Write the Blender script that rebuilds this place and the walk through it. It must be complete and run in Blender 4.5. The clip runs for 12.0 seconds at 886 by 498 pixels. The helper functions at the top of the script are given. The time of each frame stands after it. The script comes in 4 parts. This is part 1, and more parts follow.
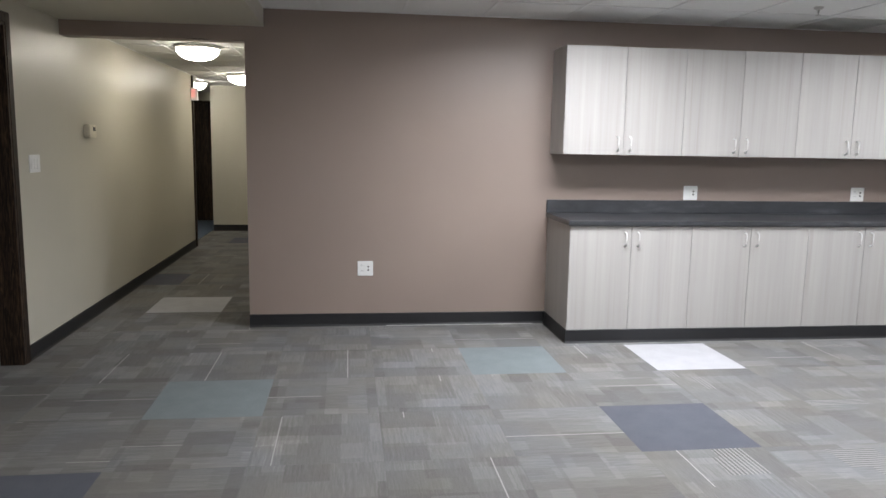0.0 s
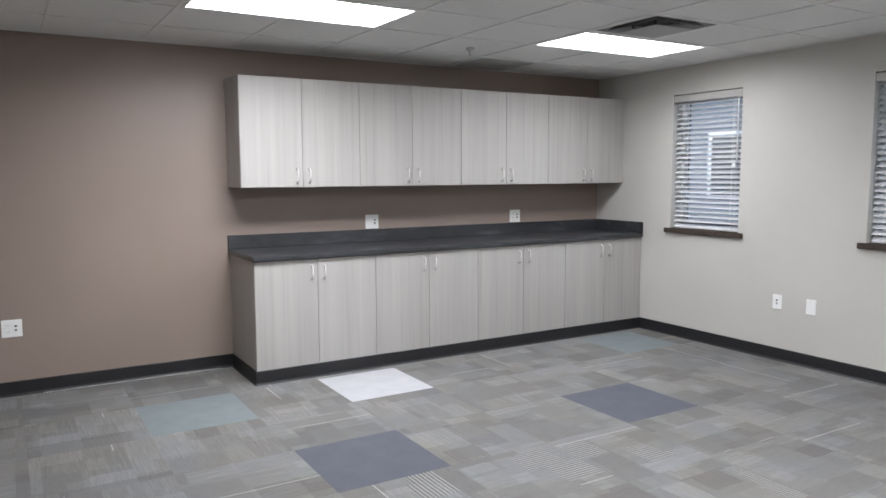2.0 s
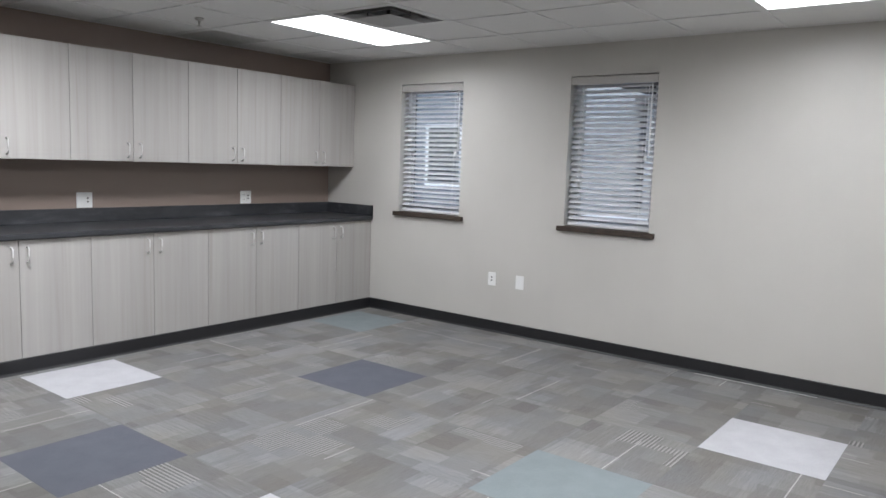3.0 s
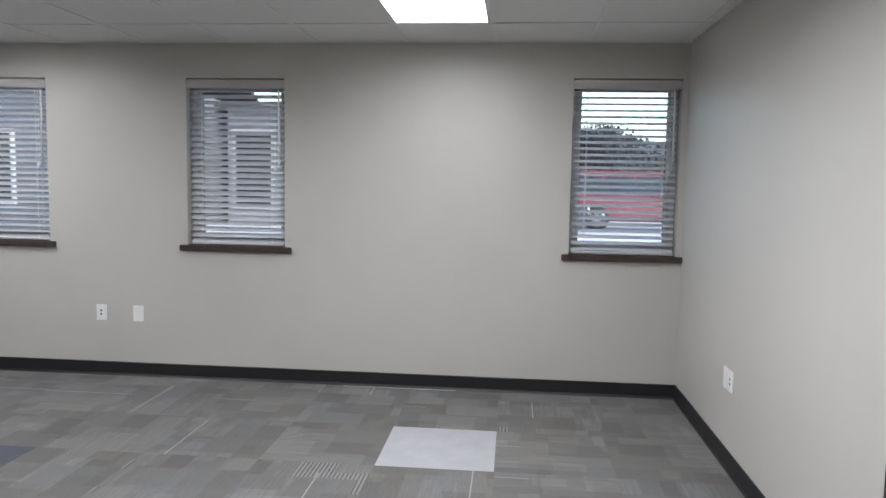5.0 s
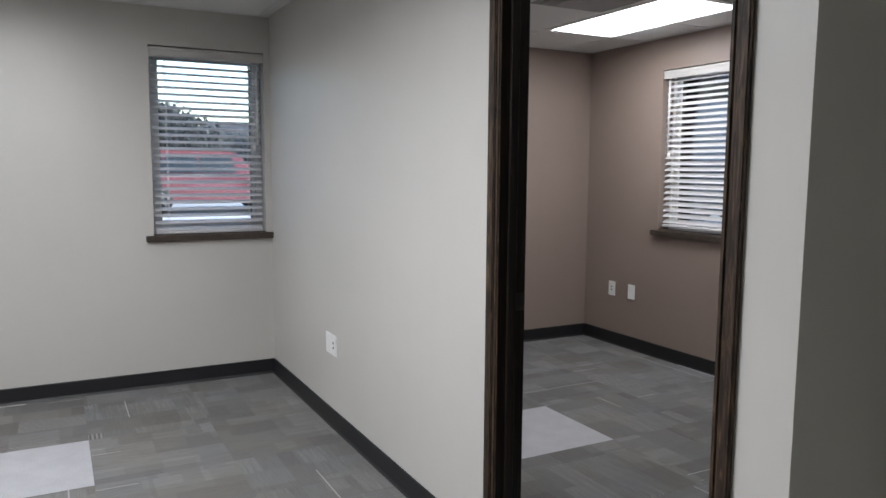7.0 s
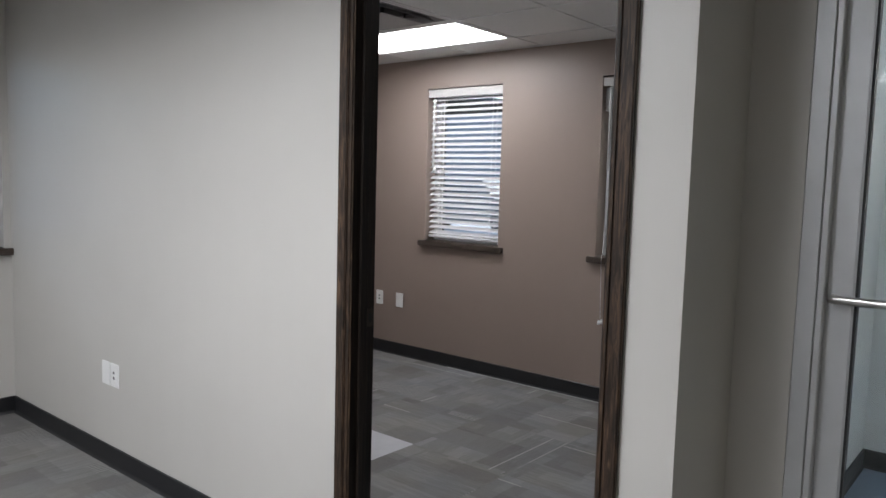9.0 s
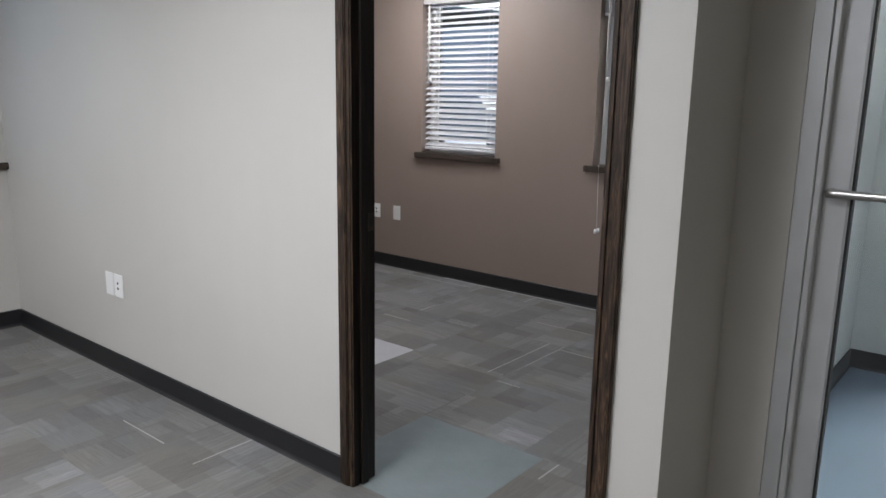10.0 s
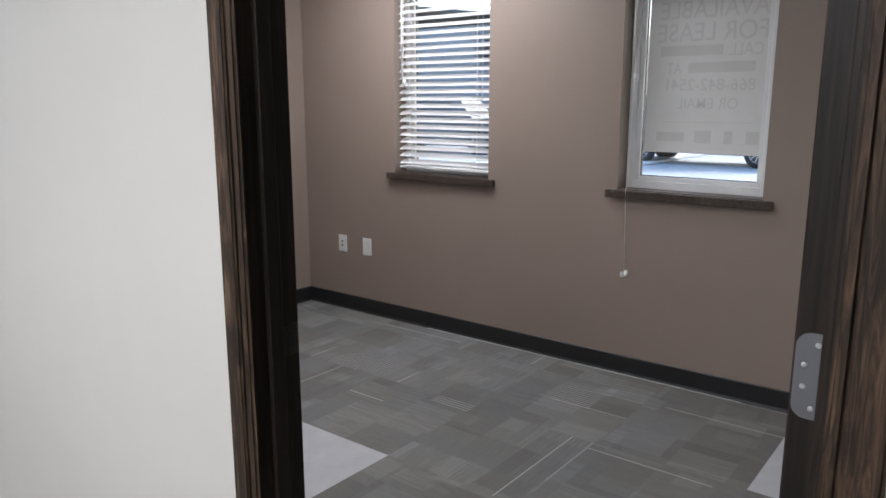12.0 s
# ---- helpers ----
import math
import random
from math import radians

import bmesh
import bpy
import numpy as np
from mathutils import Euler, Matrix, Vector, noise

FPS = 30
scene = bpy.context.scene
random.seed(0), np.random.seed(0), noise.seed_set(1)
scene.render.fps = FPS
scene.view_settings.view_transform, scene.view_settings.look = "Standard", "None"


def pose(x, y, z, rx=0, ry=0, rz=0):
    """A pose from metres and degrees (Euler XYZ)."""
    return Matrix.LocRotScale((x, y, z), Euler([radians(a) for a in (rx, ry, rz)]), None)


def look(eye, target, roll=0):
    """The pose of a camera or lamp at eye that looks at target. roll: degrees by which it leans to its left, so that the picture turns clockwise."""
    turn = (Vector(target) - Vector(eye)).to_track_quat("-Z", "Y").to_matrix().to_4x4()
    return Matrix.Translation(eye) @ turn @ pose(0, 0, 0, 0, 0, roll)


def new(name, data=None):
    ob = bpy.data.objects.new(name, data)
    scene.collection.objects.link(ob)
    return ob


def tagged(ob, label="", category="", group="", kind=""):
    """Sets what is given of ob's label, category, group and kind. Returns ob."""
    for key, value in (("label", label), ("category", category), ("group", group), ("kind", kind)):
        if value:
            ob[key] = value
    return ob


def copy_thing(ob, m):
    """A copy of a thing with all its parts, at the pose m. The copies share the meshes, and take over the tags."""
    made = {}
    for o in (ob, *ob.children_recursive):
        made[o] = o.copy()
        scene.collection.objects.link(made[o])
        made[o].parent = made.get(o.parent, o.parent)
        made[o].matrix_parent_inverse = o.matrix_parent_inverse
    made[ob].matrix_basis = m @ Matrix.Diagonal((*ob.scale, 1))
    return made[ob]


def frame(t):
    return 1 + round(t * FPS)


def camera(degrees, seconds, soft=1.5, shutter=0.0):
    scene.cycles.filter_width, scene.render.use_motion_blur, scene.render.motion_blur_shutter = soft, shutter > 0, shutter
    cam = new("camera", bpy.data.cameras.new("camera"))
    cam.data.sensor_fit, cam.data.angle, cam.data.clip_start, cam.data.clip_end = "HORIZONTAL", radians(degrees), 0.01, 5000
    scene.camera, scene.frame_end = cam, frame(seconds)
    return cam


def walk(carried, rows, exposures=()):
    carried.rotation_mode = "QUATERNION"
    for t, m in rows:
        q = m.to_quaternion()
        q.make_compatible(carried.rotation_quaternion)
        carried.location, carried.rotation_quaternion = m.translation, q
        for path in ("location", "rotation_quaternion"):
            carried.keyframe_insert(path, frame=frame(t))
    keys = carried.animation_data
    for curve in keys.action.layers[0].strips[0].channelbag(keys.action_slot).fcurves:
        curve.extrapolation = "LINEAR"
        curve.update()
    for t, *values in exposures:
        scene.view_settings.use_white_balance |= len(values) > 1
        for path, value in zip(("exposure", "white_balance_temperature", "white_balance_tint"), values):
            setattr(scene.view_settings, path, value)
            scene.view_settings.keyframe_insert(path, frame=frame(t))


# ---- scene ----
cam = camera(62.2, 12.0, soft=1.55)
PATH = [
    (0, (0.453, 0.471, 1.43), (0.709, 2.434, 1.146), 1.0),
    (0.5, (0.477, 0.462, 1.431), (0.996, 2.374, 1.157), 1.5),
    (1, (0.541, 0.466, 1.445), (1.299, 2.298, 1.188), 1.0),
    (1.5, (0.605, 0.526, 1.458), (1.428, 2.338, 1.254), 0.4),
    (2, (0.577, 0.592, 1.466), (1.599, 2.298, 1.261), -0.2),
    (2.5, (0.506, 0.632, 1.448), (1.871, 2.077, 1.22), 0.8),
    (3, (0.483, 0.626, 1.436), (2.058, 1.836, 1.204), 2.0),
    (3.2, (0.498, 0.646, 1.448), (2.125, 1.784, 1.205), 2.0),
    (4.8, (0.709, 1.083, 1.454), (2.659, 1.477, 1.241), 3.1),
    (5, (0.681, 1.131, 1.448), (2.664, 1.319, 1.267), 1.0),
    (5.5, (0.61, 1.248, 1.466), (2.599, 1.111, 1.308), 0.7),
    (6, (0.588, 1.248, 1.463), (2.541, 0.848, 1.303), 2.5),
    (6.5, (0.637, 1.24, 1.438), (2.511, 0.569, 1.237), 2.2),
    (7, (0.794, 1.297, 1.408), (2.551, 0.367, 1.19), 0.4),
    (7.5, (0.97, 1.388, 1.42), (2.58, 0.228, 1.168), 1.3),
    (7.7, (1.02, 1.418, 1.421), (2.582, 0.192, 1.181), 2.3),
    (9.3, (1.089, 1.683, 1.43), (2.33, 0.129, 1.224), 1.4),
    (9.5, (1.095, 1.689, 1.416), (2.336, 0.142, 1.158), 1.5),
    (10, (1.077, 1.683, 1.381), (2.317, 0.166, 0.978), 1.0),
    (10.5, (1.141, 1.611, 1.367), (2.366, 0.091, 0.932), 2.5),
    (11, (1.298, 1.346, 1.347), (2.574, -0.121, 0.877), 0.7),
    (11.5, (1.521, 1.087, 1.372), (2.842, -0.355, 0.951), -0.1),
    (12, (1.808, 0.781, 1.398), (3.012, -0.766, 1.004), 0.0),
]
EXPOSURES = [(0, 2.9), (1, 2.78), (2, 2.62), (3.2, 2.38), (5, 2.15), (5.5, 2.14), (6.5, 2.1), (7.5, 2.1), (9.5, 2.14), (10.5, 2.24), (11, 2.34), (11.5, 2.3), (12, 2.36)]
walk(cam, [(t, look(eye, target, roll)) for t, eye, target, roll in PATH], EXPOSURES)

# ---- world and daylight: overcast winter sky ----
world = bpy.data.worlds.new("sky")
scene.world = world
world.use_nodes = True
wn = world.node_tree
sky = wn.nodes.new("ShaderNodeTexSky")
sky.sky_type = "NISHITA"
sky.sun_disc = False
sky.sun_elevation = radians(32)
sky.sun_rotation = radians(200)
sky.air_density = 1.0
sky.dust_density = 1.5
wn.links.new(sky.outputs[0], wn.nodes["Background"].inputs[0])
wn.nodes["Background"].inputs[1].default_value = 0.14
sun = new("sun", bpy.data.lights.new("sun", "SUN"))
sun.data.energy, sun.data.angle, sun.data.color = 0.8, radians(20), (1.0, 0.97, 0.93)
sun.matrix_world = look((0, 0, 20), (3.2, 8.7, 14.2))
PANEL = 2.0        # glow of a troffer diffuser
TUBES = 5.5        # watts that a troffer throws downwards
DOME = 3.2        # corridor dome lamp brightness

# ---- plan ----
XE, YN, YS, CZ = 5.715, 6.15, 0.0, 2.385
HX, HC, SOFF = -1.58, -0.30, 2.255
OY, OZ = -2.675, 2.36
T, GX, GY = 0.61, 2.445, 4.855


# ---- material helpers ----
def mat(name):
    m = bpy.data.materials.new(name)
    m.use_nodes = True
    return m, m.node_tree.nodes, m.node_tree.links, m.node_tree.nodes["Principled BSDF"]


def node(ns, kind, **vals):
    n = ns.new(kind)
    for k, v in vals.items():
        n.inputs[k].default_value = v
    return n


def ramp(ns, stops):
    r = ns.new("ShaderNodeValToRGB")
    e = r.color_ramp.elements
    while len(e) < len(stops):
        e.new(0.5)
    for el, (p, c) in zip(e, stops):
        el.position = p
        el.color = (*c, 1)
    return r


def coords(ns, ls, scale=(1, 1, 1), kind="Object"):
    tc = ns.new("ShaderNodeTexCoord")
    mp = ns.new("ShaderNodeMapping")
    mp.inputs["Scale"].default_value = scale
    ls.new(tc.outputs[kind], mp.inputs["Vector"])
    return mp.outputs[0]


def bump(ns, ls, b, height, strength, dist):
    n = node(ns, "ShaderNodeBump", Strength=strength, Distance=dist)
    ls.new(height, n.inputs["Height"])
    ls.new(n.outputs[0], b.inputs["Normal"])


def mix_rgb(ns, ls, fac, a, b, mode="MIX"):
    m = ns.new("ShaderNodeMix")
    m.data_type = "RGBA"
    m.blend_type = mode
    for sock, v in ((m.inputs["Factor"], fac), (m.inputs[6], a), (m.inputs[7], b)):
        if isinstance(v, (int, float)):
            sock.default_value = v
        elif isinstance(v, tuple):
            sock.default_value = (*v, 1)
        else:
            ls.new(v, sock)
    return m.outputs[2]


def math_node(ns, ls, op, a, b=0.0):
    m = ns.new("ShaderNodeMath")
    m.operation = op
    for sock, v in ((m.inputs[0], a), (m.inputs[1], b)):
        if isinstance(v, (int, float)):
            sock.default_value = v
        else:
            ls.new(v, sock)
    return m.outputs[0]


def simple(name, color, rough=0.5, metal=0.0, spread=0.12, scale=9.0, relief=0.0, fine=180.0):
    """A surface with slow stains and a fine grain."""
    m, ns, ls, b = mat(name)
    v = coords(ns, ls)
    n1 = node(ns, "ShaderNodeTexNoise", Scale=scale, Detail=5.0)
    ls.new(v, n1.inputs["Vector"])
    lo = tuple(c * (1 - spread) for c in color)
    hi = tuple(min(1, c * (1 + spread)) for c in color)
    r = ramp(ns, [(0.3, lo), (0.7, hi)])
    ls.new(n1.outputs[0], r.inputs[0])
    ls.new(r.outputs[0], b.inputs["Base Color"])
    b.inputs["Roughness"].default_value = rough
    b.inputs["Metallic"].default_value = metal
    if relief:
        n2 = node(ns, "ShaderNodeTexNoise", Scale=fine, Detail=3.0)
        ls.new(v, n2.inputs["Vector"])
        bump(ns, ls, b, n2.outputs[0], relief, 0.002)
    return m


def paint(name, color, rough=0.42):
    """Rolled wall paint: orange-peel relief, faint roller streaks and scuffs."""
    m, ns, ls, b = mat(name)
    v = coords(ns, ls)
    streak = node(ns, "ShaderNodeTexNoise", Scale=1.0, Detail=4.0)
    ls.new(coords(ns, ls, (14, 14, 0.7)), streak.inputs["Vector"])
    blot = node(ns, "ShaderNodeTexNoise", Scale=1.3, Detail=6.0)
    ls.new(v, blot.inputs["Vector"])
    r1 = ramp(ns, [(0.3, tuple(c * 0.955 for c in color)), (0.7, tuple(c * 1.035 for c in color))])
    ls.new(blot.outputs[0], r1.inputs[0])
    r2 = ramp(ns, [(0.3, (0.995, 0.995, 0.995)), (0.7, (1.004, 1.004, 1.004))])
    ls.new(streak.outputs[0], r2.inputs[0])
    ls.new(mix_rgb(ns, ls, 1.0, r1.outputs[0], r2.outputs[0], "MULTIPLY"), b.inputs["Base Color"])
    rr = ns.new("ShaderNodeMapRange")
    rr.inputs["To Min"].default_value, rr.inputs["To Max"].default_value = rough - 0.06, rough + 0.1
    ls.new(blot.outputs[0], rr.inputs["Value"])
    ls.new(rr.outputs[0], b.inputs["Roughness"])
    peel = node(ns, "ShaderNodeTexNoise", Scale=260.0, Detail=2.0)
    ls.new(v, peel.inputs["Vector"])
    bump(ns, ls, b, peel.outputs[0], 0.16, 0.0015)
    return m


def grain_wood(name, stops, long_axis, rough, scale=60.0, relief=0.15, stretch=0.022, wander=0.4, wide=(0.8, 1.12)):
    """Stained wood or wood-print laminate with streaks along one axis."""
    m, ns, ls, b = mat(name)
    sc = [scale, scale, scale]
    sc[long_axis] = scale * stretch
    info = ns.new("ShaderNodeObjectInfo")
    add = ns.new("ShaderNodeVectorMath")
    add.operation = "MULTIPLY_ADD"
    add.inputs[1].default_value = (23.0, 31.0, 17.0)
    ls.new(info.outputs["Random"], add.inputs[0])
    ls.new(coords(ns, ls, tuple(sc)), add.inputs[2])
    n1 = node(ns, "ShaderNodeTexNoise", Scale=1.0, Detail=7.0, Roughness=0.58, Distortion=wander)
    ls.new(add.outputs[0], n1.inputs["Vector"])
    r = ramp(ns, stops)
    ls.new(n1.outputs[0], r.inputs[0])
    slow = [scale * 0.16] * 3
    slow[long_axis] = scale * 0.007
    n2 = node(ns, "ShaderNodeTexNoise", Scale=1.0, Detail=3.0)
    add2 = ns.new("ShaderNodeVectorMath")
    add2.operation = "MULTIPLY_ADD"
    add2.inputs[1].default_value = (11.0, 7.0, 5.0)
    ls.new(info.outputs["Random"], add2.inputs[0])
    ls.new(coords(ns, ls, tuple(slow)), add2.inputs[2])
    ls.new(add2.outputs[0], n2.inputs["Vector"])
    r2 = ramp(ns, [(0.32, (wide[0],) * 3), (0.68, (wide[1],) * 3)])
    ls.new(n2.outputs[0], r2.inputs[0])
    ls.new(mix_rgb(ns, ls, 1.0, r.outputs[0], r2.outputs[0], "MULTIPLY"), b.inputs["Base Color"])
    b.inputs["Roughness"].default_value = rough
    b.inputs["Specular IOR Level"].default_value = 0.3
    bump(ns, ls, b, n1.outputs[0], relief, 0.0015)
    return m


def glowing(name, color, strength):
    m, ns, ls, b = mat(name)
    b.inputs["Base Color"].default_value = (0.8, 0.8, 0.8, 1)
    b.inputs["Emission Color"].default_value = (*color, 1)
    b.inputs["Emission Strength"].default_value = strength
    return m


def clear_glass(name):
    m, ns, ls, b = mat(name)
    ns.remove(b)
    tr = node(ns, "ShaderNodeBsdfTransparent", Color=(0.93, 0.96, 0.96, 1))
    gl = node(ns, "ShaderNodeBsdfGlossy", Roughness=0.02)
    fr = node(ns, "ShaderNodeFresnel", IOR=1.45)
    mx = ns.new("ShaderNodeMixShader")
    ls.new(fr.outputs[0], mx.inputs[0])
    ls.new(tr.outputs[0], mx.inputs[1])
    ls.new(gl.outputs[0], mx.inputs[2])
    ls.new(mx.outputs[0], ns["Material Output"].inputs[0])
    return m


def carpet_pattern(name):
    """Loop-pile carpet tile: overlapping blocks of taupe and grey, ribbed patches and thin light yarn lines."""
    m, ns, ls, b = mat(name)
    info = ns.new("ShaderNodeObjectInfo")
    tc = ns.new("ShaderNodeTexCoord")
    off = ns.new("ShaderNodeVectorMath")
    off.operation = "MULTIPLY_ADD"
    off.inputs[1].default_value = (37.3, 61.7, 0.0)
    ls.new(info.outputs["Random"], off.inputs[0])
    ls.new(tc.outputs["Object"], off.inputs[2])
    wob = node(ns, "ShaderNodeTexNoise", Scale=38.0, Detail=3.0)
    ls.new(off.outputs[0], wob.inputs["Vector"])
    sway = ns.new("ShaderNodeVectorMath")
    sway.operation = "MULTIPLY_ADD"
    sway.inputs[1].default_value = (0.014, 0.014, 0.0)
    ls.new(wob.outputs["Color"], sway.inputs[0])
    ls.new(off.outputs[0], sway.inputs[2])
    v = sway.outputs[0]

    def blocks(w, h, shift, turn):
        mp = ns.new("ShaderNodeMapping")
        mp.inputs["Location"].default_value = (shift, shift * 1.7, 0)
        mp.inputs["Rotation"].default_value = (0, 0, turn)
        ls.new(v, mp.inputs["Vector"])
        br = ns.new("ShaderNodeTexBrick")
        br.offset, br.squash, br.squash_frequency = 0.37, 0.6, 3
        for k, val in (("Color1", (0, 0, 0, 1)), ("Color2", (1, 1, 1, 1)), ("Mortar", (0.5, 0.5, 0.5, 1)), ("Scale", 1.0),
                       ("Mortar Size", 0.0), ("Bias", 0.0), ("Brick Width", w), ("Row Height", h)):
            br.inputs[k].default_value = val
        ls.new(mp.outputs[0], br.inputs["Vector"])
        return br.outputs["Color"], mp.outputs[0]

    a, va = blocks(0.41, 0.2, 0.07, 0)
    c, vc = blocks(0.3, 0.23, 0.31, radians(90))
    d, vd = blocks(0.17, 0.1, 0.13, 0)
    tone = math_node(ns, ls, "ADD", math_node(ns, ls, "MULTIPLY", a, 0.34), math_node(ns, ls, "MULTIPLY", c, 0.34))
    tone = math_node(ns, ls, "ADD", tone, math_node(ns, ls, "MULTIPLY", math_node(ns, ls, "GREATER_THAN", d, 0.9), 0.14))
    heather = node(ns, "ShaderNodeTexNoise", Scale=1.0, Detail=6.0, Roughness=0.7)
    mp = ns.new("ShaderNodeMapping")
    mp.inputs["Scale"].default_value = (9, 160, 1)
    ls.new(v, mp.inputs["Vector"])
    ls.new(mp.outputs[0], heather.inputs["Vector"])
    tone = math_node(ns, ls, "ADD", tone, math_node(ns, ls, "MULTIPLY", math_node(ns, ls, "SUBTRACT", heather.outputs[0], 0.5), 0.9))
    coarse = node(ns, "ShaderNodeTexNoise", Scale=1.0, Detail=3.0, Roughness=0.6)
    mp2 = ns.new("ShaderNodeMapping")
    mp2.inputs["Scale"].default_value = (3.5, 70, 1)
    ls.new(v, mp2.inputs["Vector"])
    ls.new(mp2.outputs[0], coarse.inputs["Vector"])
    streaky = math_node(ns, ls, "MULTIPLY", math_node(ns, ls, "GREATER_THAN", c, 0.55), math_node(ns, ls, "SUBTRACT", coarse.outputs[0], 0.5))
    tone = math_node(ns, ls, "ADD", tone, math_node(ns, ls, "MULTIPLY", streaky, 0.7))
    r = ramp(ns, [(0.0, (0.112, 0.109, 0.103)), (0.4, (0.155, 0.153, 0.147)), (0.75, (0.206, 0.206, 0.2)), (1.0, (0.295, 0.296, 0.29))])
    ls.new(tone, r.inputs[0])
    hue = node(ns, "ShaderNodeTexNoise", Scale=2.3)
    ls.new(v, hue.inputs["Vector"])
    tint = ramp(ns, [(0.35, (1.03, 1.0, 0.965)), (0.65, (0.985, 1.0, 1.045))])
    ls.new(hue.outputs[0], tint.inputs[0])
    base = mix_rgb(ns, ls, 1.0, r.outputs[0], tint.outputs[0], "MULTIPLY")
    # ribbed patches
    wave = ns.new("ShaderNodeTexWave")
    wave.wave_type, wave.bands_direction = "BANDS", "Y"
    wave.inputs["Scale"].default_value = 15.0
    wave.inputs["Distortion"].default_value = 0.0
    ls.new(off.outputs[0], wave.inputs["Vector"])
    rib = math_node(ns, ls, "GREATER_THAN", wave.outputs["Fac"], 0.55)
    patch = math_node(ns, ls, "MULTIPLY", math_node(ns, ls, "GREATER_THAN", a, 0.93), math_node(ns, ls, "GREATER_THAN", c, 0.3))
    base = mix_rgb(ns, ls, math_node(ns, ls, "MULTIPLY", patch, 0.6), base, (0.085, 0.082, 0.078))
    base = mix_rgb(ns, ls, math_node(ns, ls, "MULTIPLY", math_node(ns, ls, "MULTIPLY", patch, rib), 0.6), base, (0.31, 0.305, 0.295))
    # single light yarn lines
    sep = ns.new("ShaderNodeSeparateXYZ")
    ls.new(tc.outputs["Object"], sep.inputs[0])
    pos = math_node(ns, ls, "SUBTRACT", math_node(ns, ls, "MULTIPLY", math_node(ns, ls, "FRACT", math_node(ns, ls, "MULTIPLY", info.outputs["Random"], 13.7)), 0.5), 0.25)
    near = math_node(ns, ls, "LESS_THAN", math_node(ns, ls, "ABSOLUTE", math_node(ns, ls, "SUBTRACT", sep.outputs[1], pos)), 0.0032)
    part_of = math_node(ns, ls, "GREATER_THAN", math_node(ns, ls, "ADD", sep.outputs[0], math_node(ns, ls, "FRACT", math_node(ns, ls, "MULTIPLY", info.outputs["Random"], 7.1))), 0.36)
    has = math_node(ns, ls, "GREATER_THAN", math_node(ns, ls, "FRACT", math_node(ns, ls, "MULTIPLY", info.outputs["Random"], 29.3)), 0.32)
    line = math_node(ns, ls, "MULTIPLY", math_node(ns, ls, "MULTIPLY", near, part_of), has)
    base = mix_rgb(ns, ls, math_node(ns, ls, "MULTIPLY", line, 0.55), base, (0.44, 0.43, 0.415))
    ls.new(base, b.inputs["Base Color"])
    b.inputs["Roughness"].default_value = 0.93
    b.inputs["Specular IOR Level"].default_value = 0.15
    loops = node(ns, "ShaderNodeTexVoronoi", Scale=330.0)
    ls.new(v, loops.inputs["Vector"])
    bump(ns, ls, b, loops.outputs[0], 0.5, 0.003)
    return m


def carpet_plain(name, color):
    m, ns, ls, b = mat(name)
    v = coords(ns, ls)
    n1 = node(ns, "ShaderNodeTexNoise", Scale=7.0, Detail=6.0)
    ls.new(v, n1.inputs["Vector"])
    n2 = node(ns, "ShaderNodeTexNoise", Scale=1.0, Detail=4.0)
    ls.new(coords(ns, ls, (320, 26, 1)), n2.inputs["Vector"])
    r = ramp(ns, [(0.3, tuple(c * 0.88 for c in color)), (0.7, tuple(c * 1.1 for c in color))])
    ls.new(math_node(ns, ls, "ADD", math_node(ns, ls, "MULTIPLY", n1.outputs[0], 0.55), math_node(ns, ls, "MULTIPLY", n2.outputs[0], 0.45)), r.inputs[0])
    ls.new(r.outputs[0], b.inputs["Base Color"])
    b.inputs["Roughness"].default_value = 0.92
    b.inputs["Specular IOR Level"].default_value = 0.15
    loops = node(ns, "ShaderNodeTexVoronoi", Scale=330.0)
    ls.new(v, loops.inputs["Vector"])
    bump(ns, ls, b, loops.outputs[0], 0.45, 0.003)
    return m


def stone_laminate(name):
    """Charcoal slate-look laminate with cloudy lighter veins."""
    m, ns, ls, b = mat(name)
    n1 = node(ns, "ShaderNodeTexNoise", Scale=1.0, Detail=8.0, Roughness=0.65, Distortion=0.8)
    ls.new(coords(ns, ls, (2.6, 9, 9)), n1.inputs["Vector"])
    r = ramp(ns, [(0.3, (0.017, 0.018, 0.0205)), (0.55, (0.034, 0.0355, 0.0395)), (0.75, (0.08, 0.082, 0.088))])
    ls.new(n1.outputs[0], r.inputs[0])
    ls.new(r.outputs[0], b.inputs["Base Color"])
    b.inputs["Roughness"].default_value = 0.33
    n2 = node(ns, "ShaderNodeTexNoise", Scale=220.0)
    ls.new(coords(ns, ls), n2.inputs["Vector"])
    bump(ns, ls, b, n2.outputs[0], 0.1, 0.001)
    return m


